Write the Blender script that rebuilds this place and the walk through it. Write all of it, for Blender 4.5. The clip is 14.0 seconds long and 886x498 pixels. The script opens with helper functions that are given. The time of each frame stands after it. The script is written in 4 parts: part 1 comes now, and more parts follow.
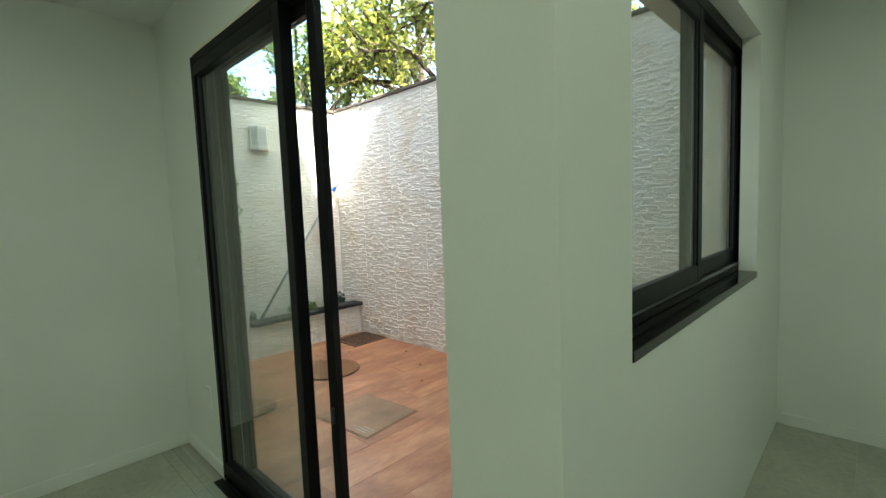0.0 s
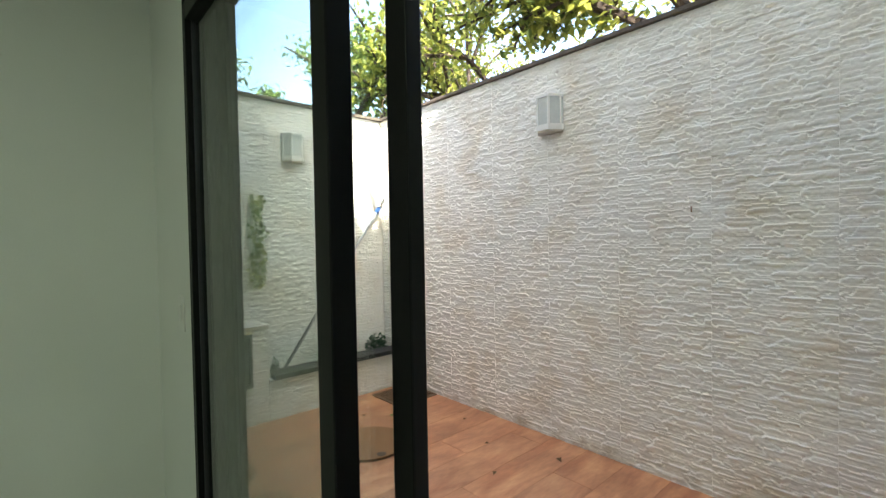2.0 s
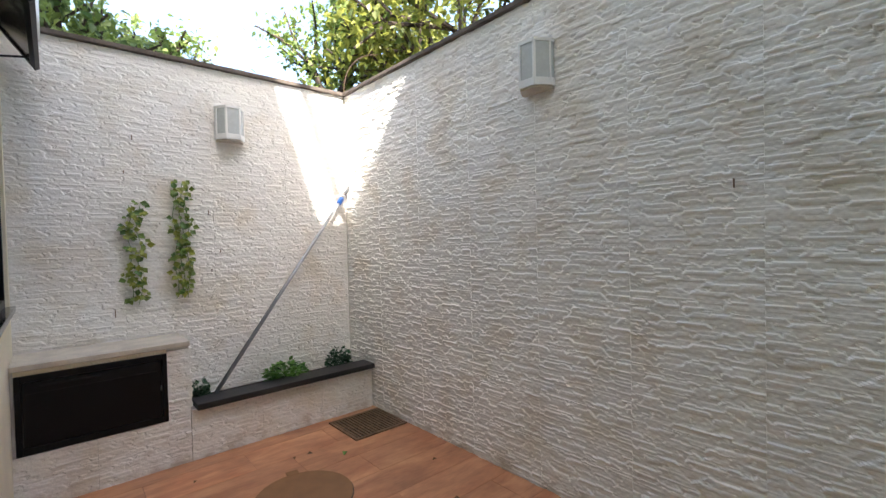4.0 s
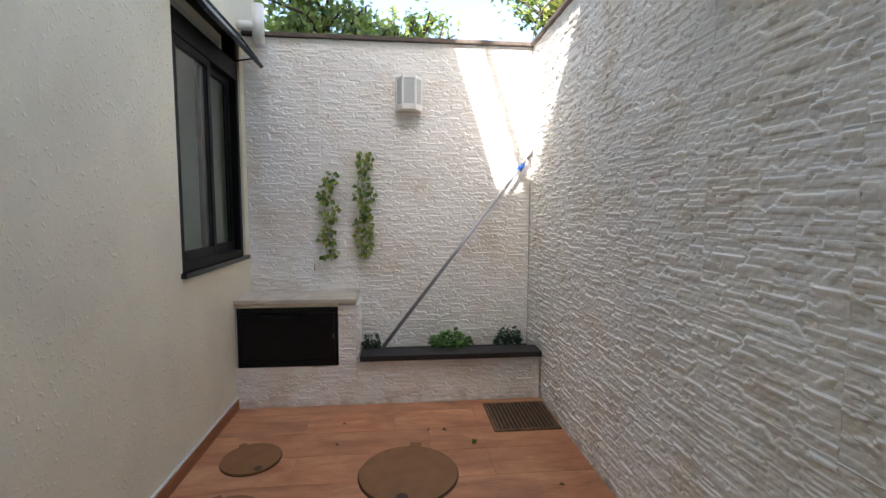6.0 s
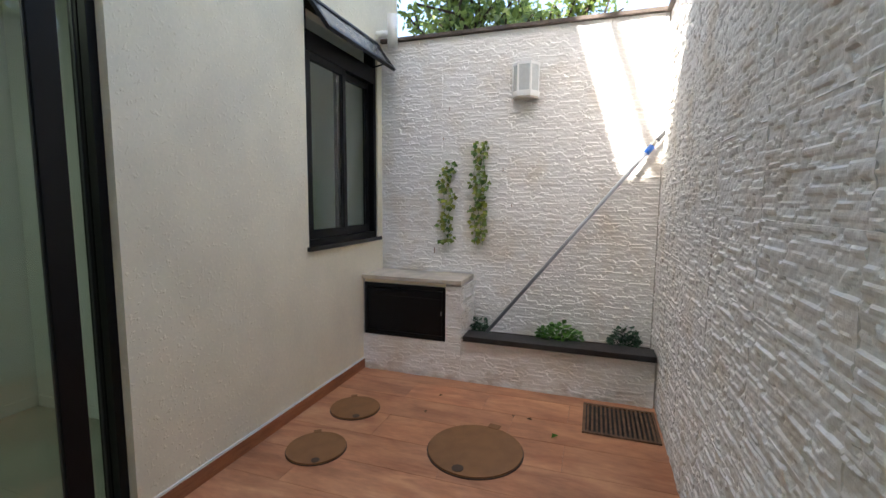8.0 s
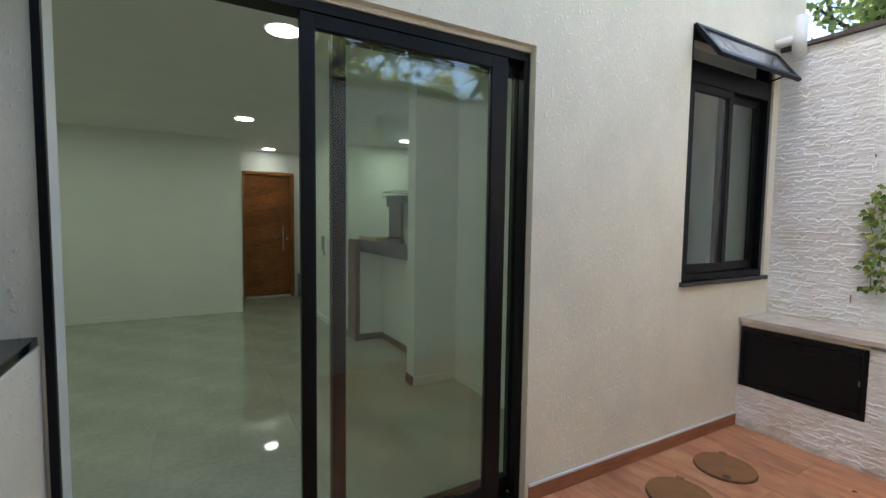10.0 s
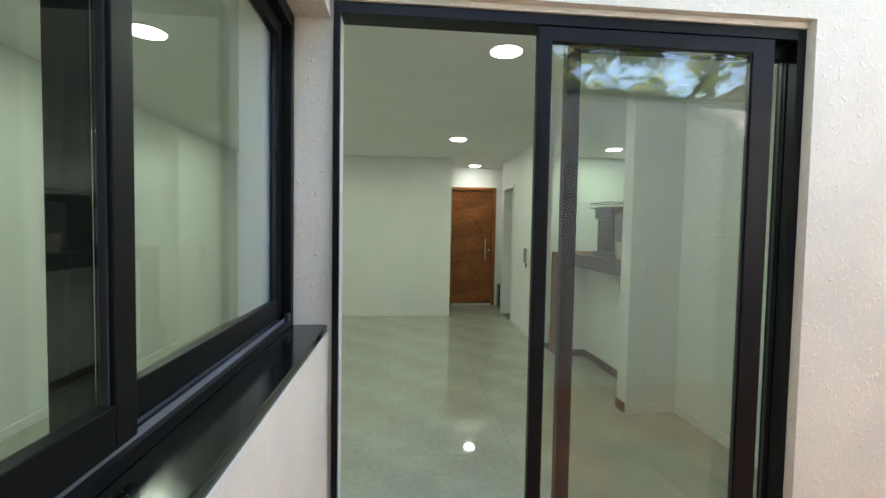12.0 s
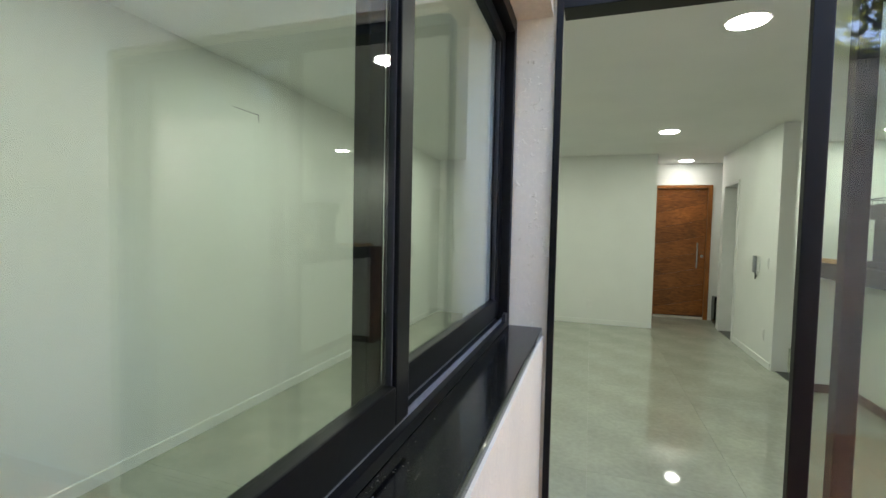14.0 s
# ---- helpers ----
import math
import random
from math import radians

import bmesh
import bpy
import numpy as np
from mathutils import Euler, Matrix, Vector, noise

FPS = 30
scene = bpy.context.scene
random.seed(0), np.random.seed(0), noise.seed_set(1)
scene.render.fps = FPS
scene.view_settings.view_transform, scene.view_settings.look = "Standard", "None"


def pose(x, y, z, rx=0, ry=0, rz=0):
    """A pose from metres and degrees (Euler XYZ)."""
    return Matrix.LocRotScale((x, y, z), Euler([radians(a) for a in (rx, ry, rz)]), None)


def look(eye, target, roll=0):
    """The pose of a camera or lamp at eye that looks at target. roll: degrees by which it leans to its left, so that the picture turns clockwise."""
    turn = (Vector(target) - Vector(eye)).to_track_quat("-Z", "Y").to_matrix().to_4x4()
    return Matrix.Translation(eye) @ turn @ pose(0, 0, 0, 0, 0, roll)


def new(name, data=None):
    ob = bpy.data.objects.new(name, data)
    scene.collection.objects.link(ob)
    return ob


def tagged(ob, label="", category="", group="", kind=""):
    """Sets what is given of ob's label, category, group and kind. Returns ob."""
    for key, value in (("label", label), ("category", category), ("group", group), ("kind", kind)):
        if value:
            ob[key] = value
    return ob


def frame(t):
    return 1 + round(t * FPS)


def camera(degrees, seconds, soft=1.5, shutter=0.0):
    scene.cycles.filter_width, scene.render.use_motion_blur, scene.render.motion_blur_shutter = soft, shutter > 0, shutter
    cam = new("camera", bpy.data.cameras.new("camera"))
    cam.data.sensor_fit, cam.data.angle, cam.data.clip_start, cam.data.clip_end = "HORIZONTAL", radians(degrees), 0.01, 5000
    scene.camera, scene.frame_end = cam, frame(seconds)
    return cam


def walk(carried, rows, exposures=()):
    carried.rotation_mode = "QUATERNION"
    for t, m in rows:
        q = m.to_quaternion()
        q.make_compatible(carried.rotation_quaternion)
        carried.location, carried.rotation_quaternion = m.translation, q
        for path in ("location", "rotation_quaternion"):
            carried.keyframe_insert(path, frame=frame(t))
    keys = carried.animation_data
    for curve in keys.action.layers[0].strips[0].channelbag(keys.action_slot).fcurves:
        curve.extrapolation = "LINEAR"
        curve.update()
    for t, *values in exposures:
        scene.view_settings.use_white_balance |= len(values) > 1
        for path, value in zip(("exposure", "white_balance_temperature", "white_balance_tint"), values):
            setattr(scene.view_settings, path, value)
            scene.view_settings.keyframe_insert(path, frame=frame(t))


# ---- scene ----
cam = camera(89.5, 14.0)
PATH = [
    (0, (0.084, 0.098, 1.369), (-1.301, 1.532, 1.202), -2.2),
    (0.5, (-0.154, 0.223, 1.392), (-1.768, 1.395, 1.245), -1.3),
    (1, (-0.371, 0.331, 1.379), (-2.058, 1.401, 1.273), -1.1),
    (1.5, (-0.624, 0.427, 1.398), (-2.211, 1.642, 1.323), -0.9),
    (2, (-0.781, 0.542, 1.387), (-2.265, 1.883, 1.341), -1.0),
    (2.5, (-0.912, 0.682, 1.383), (-2.302, 2.12, 1.377), -1.4),
    (4.8, (-1.156, 1.547, 1.325), (-2.908, 2.5, 1.181), -1.8),
    (5, (-1.162, 1.633, 1.343), (-3.002, 2.402, 1.182), -1.3),
    (5.5, (-1.192, 1.873, 1.345), (-3.12, 2.378, 1.181), -1.0),
    (6, (-1.173, 2.126, 1.355), (-3.156, 2.323, 1.181), 0.2),
    (6.5, (-1.203, 2.307, 1.321), (-3.195, 2.297, 1.139), 0.2),
    (7, (-1.22, 2.446, 1.316), (-3.199, 2.224, 1.125), 1.2),
    (7.5, (-1.223, 2.574, 1.323), (-3.175, 2.192, 1.121), 1.2),
    (8, (-1.172, 2.724, 1.331), (-3.055, 2.086, 1.113), 0.5),
    (8.5, (-1.123, 2.742, 1.349), (-2.891, 1.835, 1.13), -0.1),
    (9, (-1.038, 2.712, 1.389), (-2.56, 1.43, 1.189), 0.2),
    (9.2, (-1.009, 2.674, 1.38), (-2.406, 1.255, 1.199), 0.2),
    (11.3, (-0.912, 2.678, 1.405), (-1.387, 0.738, 1.306), 1.1),
    (11.5, (-0.88, 2.63, 1.391), (-1.266, 0.67, 1.3), 0.9),
    (12, (-0.831, 2.61, 1.381), (-1.012, 0.62, 1.294), 1.0),
    (12.5, (-0.774, 2.614, 1.382), (-0.69, 0.617, 1.299), 1.1),
    (13, (-0.726, 2.655, 1.384), (-0.278, 0.707, 1.298), 1.1),
    (13.5, (-0.682, 2.655, 1.381), (0.002, 0.777, 1.297), 1.2),
    (14, (-0.717, 2.59, 1.376), (-0.091, 0.692, 1.285), 1.2),
]
EXPOSURES = [(0.0, 3.12, 6720, 5), (1.0, 3.1, 6800, 3), (2.5, 3.08, 6750, 11), (5.0, 2.15, 6520, 12), (6.5, 2.28, 6520, 12), (9.0, 2.35, 6500, 12), (11.5, 3.55, 6500, 16), (12.5, 3.7, 6540, 18), (14.0, 3.85, 6600, 22)]
walk(cam, [(t, look(eye, target, roll)) for t, eye, target, roll in PATH], EXPOSURES)

# ---- light ----
world = bpy.data.worlds.new("sky")
scene.world = world
world.use_nodes = True
wn = world.node_tree.nodes
sky = wn.new("ShaderNodeTexSky")
sky.sky_type = 'NISHITA'
sky.sun_disc = False
sky.sun_elevation = radians(46.0)
sky.sun_rotation = radians(109.7)
sky.dust_density = 3.2
sky.ozone_density = 1.3
wn["Background"].inputs["Strength"].default_value = 0.15
world.node_tree.links.new(sky.outputs[0], wn["Background"].inputs["Color"])
sun = new("sun", bpy.data.lights.new("sun", "SUN"))
sun.data.energy = 4.5
sun.data.angle = radians(0.5)
sun.data.color = (1.0, 0.95, 0.87)
sun.matrix_world = look((2.8, -1.0, 3.1), (0, 0, 0))
LAMP_WATTS = 0.77
LAMP_COLOUR = (0.79, 1.0, 0.73)


# ---- materials ----
def material(name, base, rough=0.6, metal=0.0, vary=0.12, scale=6.0, fine=80.0, bump=0.15, bump_size=0.004, tint=None, spec=0.5, per_object=0.0, stretch=(1, 1, 1), placed=False):
    """A painted, stone or metal surface: two scales of noise in the colour, and fine relief."""
    m = bpy.data.materials.new(name)
    m.use_nodes = True
    n, k = m.node_tree.nodes, m.node_tree.links
    p = n["Principled BSDF"]
    p.inputs["Roughness"].default_value = rough
    p.inputs["Metallic"].default_value = metal
    p.inputs["Specular IOR Level"].default_value = spec
    tc = n.new("ShaderNodeTexCoord")
    mp = n.new("ShaderNodeMapping")
    mp.inputs["Scale"].default_value = stretch
    k.new(n.new("ShaderNodeNewGeometry").outputs["Position"] if placed else tc.outputs["Object"], mp.inputs[0])
    a = n.new("ShaderNodeTexNoise")
    a.inputs["Scale"].default_value = scale
    a.inputs["Detail"].default_value = 6
    b = n.new("ShaderNodeTexNoise")
    b.inputs["Scale"].default_value = fine
    b.inputs["Detail"].default_value = 4
    k.new(mp.outputs[0], a.inputs["Vector"])
    k.new(mp.outputs[0], b.inputs["Vector"])
    ramp = n.new("ShaderNodeValToRGB")
    dark = tint or tuple(c * (1 - 2 * vary) for c in base)
    ramp.color_ramp.elements[0].position, ramp.color_ramp.elements[0].color = 0.3, (*dark, 1)
    ramp.color_ramp.elements[1].position, ramp.color_ramp.elements[1].color = 0.62, (*base, 1)
    k.new(a.outputs["Fac"], ramp.inputs[0])
    mix = n.new("ShaderNodeMix")
    mix.data_type, mix.blend_type = 'RGBA', 'MULTIPLY'
    mix.inputs[0].default_value = min(1.0, vary * 3)
    k.new(ramp.outputs[0], mix.inputs[6])
    k.new(b.outputs["Fac"], mix.inputs[7])
    gain = n.new("ShaderNodeMix")
    gain.data_type, gain.blend_type = 'RGBA', 'MULTIPLY'
    gain.inputs[0].default_value = 1.0
    lift = 1.0 + 0.9 * min(1.0, vary * 3) * 0.5
    gain.inputs[7].default_value = (lift, lift, lift, 1)
    k.new(mix.outputs[2], gain.inputs[6])
    last = gain.outputs[2]
    if per_object:
        info = n.new("ShaderNodeObjectInfo")
        hsv = n.new("ShaderNodeHueSaturation")
        mr = n.new("ShaderNodeMapRange")
        mr.inputs[3].default_value, mr.inputs[4].default_value = 1 - per_object, 1 + per_object
        k.new(info.outputs["Random"], mr.inputs[0])
        k.new(mr.outputs[0], hsv.inputs["Value"])
        k.new(last, hsv.inputs["Color"])
        last = hsv.outputs[0]
    k.new(last, p.inputs["Base Color"])
    if bump:
        bp = n.new("ShaderNodeBump")
        bp.inputs["Strength"].default_value = bump
        bp.inputs["Distance"].default_value = bump_size
        k.new(b.outputs["Fac"], bp.inputs["Height"])
        k.new(bp.outputs[0], p.inputs["Normal"])
    return m


def glass(name, tint):
    """A clear pane: mostly see-through, with a mirror gloss that grows at a slant."""
    m = bpy.data.materials.new(name)
    m.use_nodes = True
    n, k = m.node_tree.nodes, m.node_tree.links
    n.remove(n["Principled BSDF"])
    tr = n.new("ShaderNodeBsdfTransparent")
    tr.inputs[0].default_value = (*tint, 1)
    gl = n.new("ShaderNodeBsdfGlossy")
    gl.inputs["Roughness"].default_value = 0.0
    lw = n.new("ShaderNodeLayerWeight")
    lw.inputs[0].default_value = 0.5
    pw = n.new("ShaderNodeMath")
    pw.operation = 'POWER'
    pw.inputs[1].default_value = 5.0
    k.new(lw.outputs["Facing"], pw.inputs[0])
    ma = n.new("ShaderNodeMath")
    ma.operation = 'MULTIPLY_ADD'
    ma.inputs[1].default_value, ma.inputs[2].default_value = 0.9, 0.062
    k.new(pw.outputs[0], ma.inputs[0])
    mx = n.new("ShaderNodeMixShader")
    k.new(ma.outputs[0], mx.inputs[0])
    k.new(tr.outputs[0], mx.inputs[1])
    k.new(gl.outputs[0], mx.inputs[2])
    k.new(mx.outputs[0], n["Material Output"].inputs[0])
    return m


def grained(name, light, dark, rough, scale, stretch, per_object=0.12, bump=0.1, wave=0.0):
    """Wood, or a tile printed as wood: long grain along one axis, broad stains, each piece a little different."""
    m = bpy.data.materials.new(name)
    m.use_nodes = True
    n, k = m.node_tree.nodes, m.node_tree.links
    p = n["Principled BSDF"]
    p.inputs["Roughness"].default_value = rough
    tc, info = n.new("ShaderNodeTexCoord"), n.new("ShaderNodeObjectInfo")
    add = n.new("ShaderNodeVectorMath")
    add.operation = 'MULTIPLY_ADD'
    k.new(info.outputs["Random"], add.inputs[0])
    add.inputs[1].default_value = (17.0, 31.0, 7.0)
    k.new(tc.outputs["Object"], add.inputs[2])
    mp = n.new("ShaderNodeMapping")
    mp.inputs["Scale"].default_value = stretch
    k.new(add.outputs[0], mp.inputs[0])
    a, b, c = (n.new("ShaderNodeTexNoise") for _ in range(3))
    a.inputs["Scale"].default_value, a.inputs["Detail"].default_value, a.inputs["Distortion"].default_value = scale, 8, 1.2 + wave
    b.inputs["Scale"].default_value, b.inputs["Detail"].default_value = scale * 9, 5
    c.inputs["Scale"].default_value, c.inputs["Detail"].default_value = 3.0, 4
    k.new(mp.outputs[0], a.inputs["Vector"])
    k.new(mp.outputs[0], b.inputs["Vector"])
    k.new(add.outputs[0], c.inputs["Vector"])
    ramp = n.new("ShaderNodeValToRGB")
    ramp.color_ramp.elements[0].position, ramp.color_ramp.elements[0].color = 0.32, (*dark, 1)
    ramp.color_ramp.elements[1].position, ramp.color_ramp.elements[1].color = 0.66, (*light, 1)
    k.new(a.outputs["Fac"], ramp.inputs[0])
    mx = n.new("ShaderNodeMix")
    mx.data_type, mx.blend_type = 'RGBA', 'OVERLAY'
    mx.inputs[0].default_value = 0.55
    k.new(ramp.outputs[0], mx.inputs[6])
    k.new(c.outputs["Fac"], mx.inputs[7])
    m2 = n.new("ShaderNodeMix")
    m2.data_type, m2.blend_type = 'RGBA', 'OVERLAY'
    m2.inputs[0].default_value = 0.25
    k.new(mx.outputs[2], m2.inputs[6])
    k.new(b.outputs["Fac"], m2.inputs[7])
    hsv, mr = n.new("ShaderNodeHueSaturation"), n.new("ShaderNodeMapRange")
    mr.inputs[3].default_value, mr.inputs[4].default_value = 1 - per_object, 1 + per_object
    k.new(info.outputs["Random"], mr.inputs[0])
    k.new(mr.outputs[0], hsv.inputs["Value"])
    k.new(m2.outputs[2], hsv.inputs["Color"])
    k.new(hsv.outputs[0], p.inputs["Base Color"])
    bp = n.new("ShaderNodeBump")
    bp.inputs["Strength"].default_value, bp.inputs["Distance"].default_value = bump, 0.002
    k.new(b.outputs["Fac"], bp.inputs["Height"])
    k.new(bp.outputs[0], p.inputs["Normal"])
    return m


def leafy(name, light, dark, glow=0.35):
    """Leaves: each its own green, partly let through by the light."""
    m = bpy.data.materials.new(name)
    m.use_nodes = True
    n, k = m.node_tree.nodes, m.node_tree.links
    p = n["Principled BSDF"]
    p.inputs["Roughness"].default_value = 0.45
    geo = n.new("ShaderNodeNewGeometry")
    ramp = n.new("ShaderNodeValToRGB")
    ramp.color_ramp.elements[0].color, ramp.color_ramp.elements[1].color = (*dark, 1), (*light, 1)
    k.new(geo.outputs["Random Per Island"], ramp.inputs[0])
    k.new(ramp.outputs[0], p.inputs["Base Color"])
    tl = n.new("ShaderNodeBsdfTranslucent")
    k.new(ramp.outputs[0], tl.inputs[0])
    mx = n.new("ShaderNodeMixShader")
    mx.inputs[0].default_value = glow
    k.new(p.outputs[0], mx.inputs[1])
    k.new(tl.outputs[0], mx.inputs[2])
    k.new(mx.outputs[0], n["Material Output"].inputs[0])
    return m


def glowing(name, colour, strength):
    m = bpy.data.materials.new(name)
    m.use_nodes = True
    p = m.node_tree.nodes["Principled BSDF"]
    p.inputs["Base Color"].default_value = (0.9, 0.9, 0.9, 1)
    p.inputs["Emission Color"].default_value = (*colour, 1)
    p.inputs["Emission Strength"].default_value = strength
    return m


PAINT = material("white_wall_paint", (0.80, 0.81, 0.78), 0.55, vary=0.02, scale=2.0, fine=160, bump=0.05, bump_size=0.001)
CEILING = material("ceiling_paint", (0.82, 0.82, 0.80), 0.7, vary=0.02, scale=2.0, fine=120, bump=0.03)
PLASTER = material("rough_cream_plaster", (0.87, 0.80, 0.62), 0.85, vary=0.05, scale=3.0, fine=58, bump=0.50, bump_size=0.010, stretch=(1, 1, 0.8))
pn, pk = PLASTER.node_tree.nodes, PLASTER.node_tree.links
lumps = pn.new("ShaderNodeValToRGB")
lumps.color_ramp.elements[0].position, lumps.color_ramp.elements[1].position = 0.585, 0.74
lumps.color_ramp.elements[0].color = (0.12, 0.12, 0.12, 1)
pk.new(pn["Noise Texture.001"].outputs["Fac"], lumps.inputs[0])
pk.new(lumps.outputs[0], pn["Bump"].inputs["Height"])
STONE = material("white_split_stone", (0.86, 0.84, 0.81), 0.85, vary=0.08, scale=3.2, fine=110, bump=0.4, bump_size=0.004, tint=(0.74, 0.67, 0.58), per_object=0.015, placed=True)
stain = STONE.node_tree.nodes["Color Ramp"].color_ramp.elements
stain[0].position, stain[1].position = 0.26, 0.50
sn, sk = STONE.node_tree.nodes, STONE.node_tree.links
where, split, near, blot, amount, soiled = sn.new("ShaderNodeNewGeometry"), sn.new("ShaderNodeSeparateXYZ"), sn.new("ShaderNodeMapRange"), sn.new("ShaderNodeTexNoise"), sn.new("ShaderNodeMath"), sn.new("ShaderNodeMix")
near.inputs[1].default_value, near.inputs[2].default_value, near.inputs[3].default_value, near.inputs[4].default_value = 0.0, 0.24, 0.13, -0.20
blot.inputs["Scale"].default_value, blot.inputs["Detail"].default_value = 9.0, 9
amount.operation, amount.use_clamp = 'MULTIPLY_ADD', True
amount.inputs[1].default_value = 1.0
soil_ramp = sn.new("ShaderNodeValToRGB")
soil_ramp.color_ramp.elements[0].position, soil_ramp.color_ramp.elements[1].position = 0.55, 0.95
soiled.data_type = 'RGBA'
soiled.inputs[7].default_value = (0.44, 0.34, 0.25, 1)
sk.new(where.outputs["Position"], split.inputs[0])
sk.new(split.outputs["Z"], near.inputs[0])
sk.new(where.outputs["Position"], blot.inputs["Vector"])
sk.new(blot.outputs["Fac"], amount.inputs[0])
sk.new(near.outputs[0], amount.inputs[2])
sk.new(amount.outputs[0], soil_ramp.inputs[0])
sk.new(soil_ramp.outputs[0], soiled.inputs[0])
sk.new(sn["Hue/Saturation/Value"].outputs[0], soiled.inputs[6])
sk.new(soiled.outputs[2], sn["Principled BSDF"].inputs["Base Color"])
CEMENT = material("cement", (0.55, 0.52, 0.48), 0.9, vary=0.12)
BLACK = material("black_powder_coated_aluminium", (0.004, 0.004, 0.0045), 0.42, vary=0.1, bump=0.04, spec=0.22)
STEEL_BLACK = material("black_enamelled_steel", (0.004, 0.004, 0.005), 0.45, vary=0.1, bump=0.05, spec=0.25)
GRANITE = material("black_granite", (0.010, 0.010, 0.010), 0.12, vary=0.3, scale=40, fine=300, bump=0.0)
gn, gk = GRANITE.node_tree.nodes, GRANITE.node_tree.links
speck, fleck, flecked = gn.new("ShaderNodeTexNoise"), gn.new("ShaderNodeValToRGB"), gn.new("ShaderNodeMix")
speck.inputs["Scale"].default_value, speck.inputs["Detail"].default_value = 170.0, 2
fleck.color_ramp.elements[0].position, fleck.color_ramp.elements[1].position = 0.66, 0.74
flecked.data_type = 'RGBA'
gk.new(gn["Texture Coordinate"].outputs["Object"], speck.inputs["Vector"])
gk.new(speck.outputs["Fac"], fleck.inputs[0])
gk.new(fleck.outputs[0], flecked.inputs[0])
gk.new(gn["Mix.001"].outputs[2], flecked.inputs[6])
flecked.inputs[7].default_value = (0.16, 0.155, 0.13, 1)
gk.new(flecked.outputs[2], gn["Principled BSDF"].inputs["Base Color"])
SLATE = material("dark_slate", (0.055, 0.055, 0.06), 0.55, vary=0.2, scale=10, fine=150, bump=0.25)
SLATE_EDGE = material("black_slate_edging", (0.022, 0.022, 0.024), 0.5, vary=0.2, scale=10, fine=150, bump=0.2)
# opaque grey that stands in for reflections in the flap's glass
REFLECTION_GREY = material("flap_glass_painted_reflection", (0.20, 0.195, 0.19), 0.16, vary=0.12, scale=5, fine=60, bump=0.02)
RED_WOOD = grained("dark_red_wood", (0.17, 0.055, 0.026), (0.085, 0.028, 0.015), 0.45, 3.0, (8, 8, 1), 0.05)
SLAB = material("worn_beige_stone", (0.64, 0.57, 0.47), 0.7, vary=0.12, scale=9, fine=200, bump=0.15)
CAP = material("weathered_brown_coping", (0.14, 0.11, 0.09), 0.8, vary=0.2, scale=12)
WHITE_PLASTIC = material("white_plastic", (0.80, 0.80, 0.78), 0.35, vary=0.02, bump=0.0)
FROST = material("frosted_glass", (0.55, 0.58, 0.58), 0.25, vary=0.05, scale=20, bump=0.02)
PVC = material("white_pvc", (0.78, 0.78, 0.74), 0.4, vary=0.05, bump=0.02)
BROWN_COVER = material("brown_painted_cover", (0.28, 0.128, 0.046), 0.55, vary=0.10, scale=12, fine=250, bump=0.2, bump_size=0.002)
DARK_BROWN = material("dark_brown_metal", (0.08, 0.045, 0.025), 0.5, vary=0.15)
RUST = material("rusty_brown_iron", (0.24, 0.14, 0.08), 0.7, vary=0.25, scale=30)
SKIRT = grained("terracotta_skirting", (0.42, 0.17, 0.075), (0.30, 0.11, 0.05), 0.45, 6, (1, 6, 6))
DECK = grained("orange_wood_look_tile", (0.62, 0.30, 0.155), (0.42, 0.165, 0.078), 0.38, 2.4, (3.0, 0.8, 1), 0.10, 0.06)
HATCH = grained("dusty_brown_tile", (0.40, 0.24, 0.13), (0.31, 0.18, 0.095), 0.5, 3, (3, 1, 1))
PORCELAIN = material("polished_porcelain", (0.43, 0.44, 0.37), 0.045, vary=0.10, scale=2.5, fine=30, bump=0.0, per_object=0.03, spec=0.6)
GROUT = material("grout", (0.34, 0.20, 0.13), 0.9, vary=0.1)
GROUT_IN = material("pale_grout", (0.42, 0.40, 0.36), 0.8, vary=0.05)
WOOD = grained("varnished_red_wood", (0.36, 0.118, 0.027), (0.16, 0.046, 0.011), 0.3, 3.0, (2, 1, 12), 0.18, 0.08, 0.8)
WOOD_FRAME = grained("orange_wood_frame", (0.36, 0.13, 0.03), (0.26, 0.085, 0.022), 0.35, 3.0, (8, 8, 1), 0.05)
PINE = grained("pale_wood", (0.55, 0.34, 0.17), (0.42, 0.24, 0.11), 0.45, 3.0, (1, 8, 8), 0.08)
DARK_WOOD = grained("dark_brown_wood", (0.10, 0.045, 0.025), (0.05, 0.022, 0.014), 0.5, 3.0, (8, 8, 1), 0.1)
CHROME = material("brushed_steel", (0.62, 0.62, 0.62), 0.25, metal=1.0, vary=0.03, bump=0.03)
ALU = material("grey_aluminium_tube", (0.36, 0.38, 0.41), 0.45, metal=0.6, vary=0.08, bump=0.03)
BLUE = material("blue_plastic", (0.03, 0.15, 0.55), 0.4, vary=0.05, bump=0.0)
DARK_PLASTIC = material("dark_grey_plastic", (0.035, 0.035, 0.038), 0.4, vary=0.1, bump=0.05)
GREY_PLASTIC = material("grey_plastic", (0.25, 0.26, 0.28), 0.4, vary=0.05, bump=0.0)
CREAM_PLASTIC = material("cream_paper", (0.62, 0.55, 0.45), 0.7, vary=0.05, bump=0.05)
SOIL = material("dark_soil", (0.06, 0.04, 0.028), 0.95, vary=0.3, scale=30, fine=120, bump=0.8, bump_size=0.01)
GROUND = material("dry_earth", (0.16, 0.12, 0.08), 0.95, vary=0.25, scale=0.6, fine=20, bump=0.5)
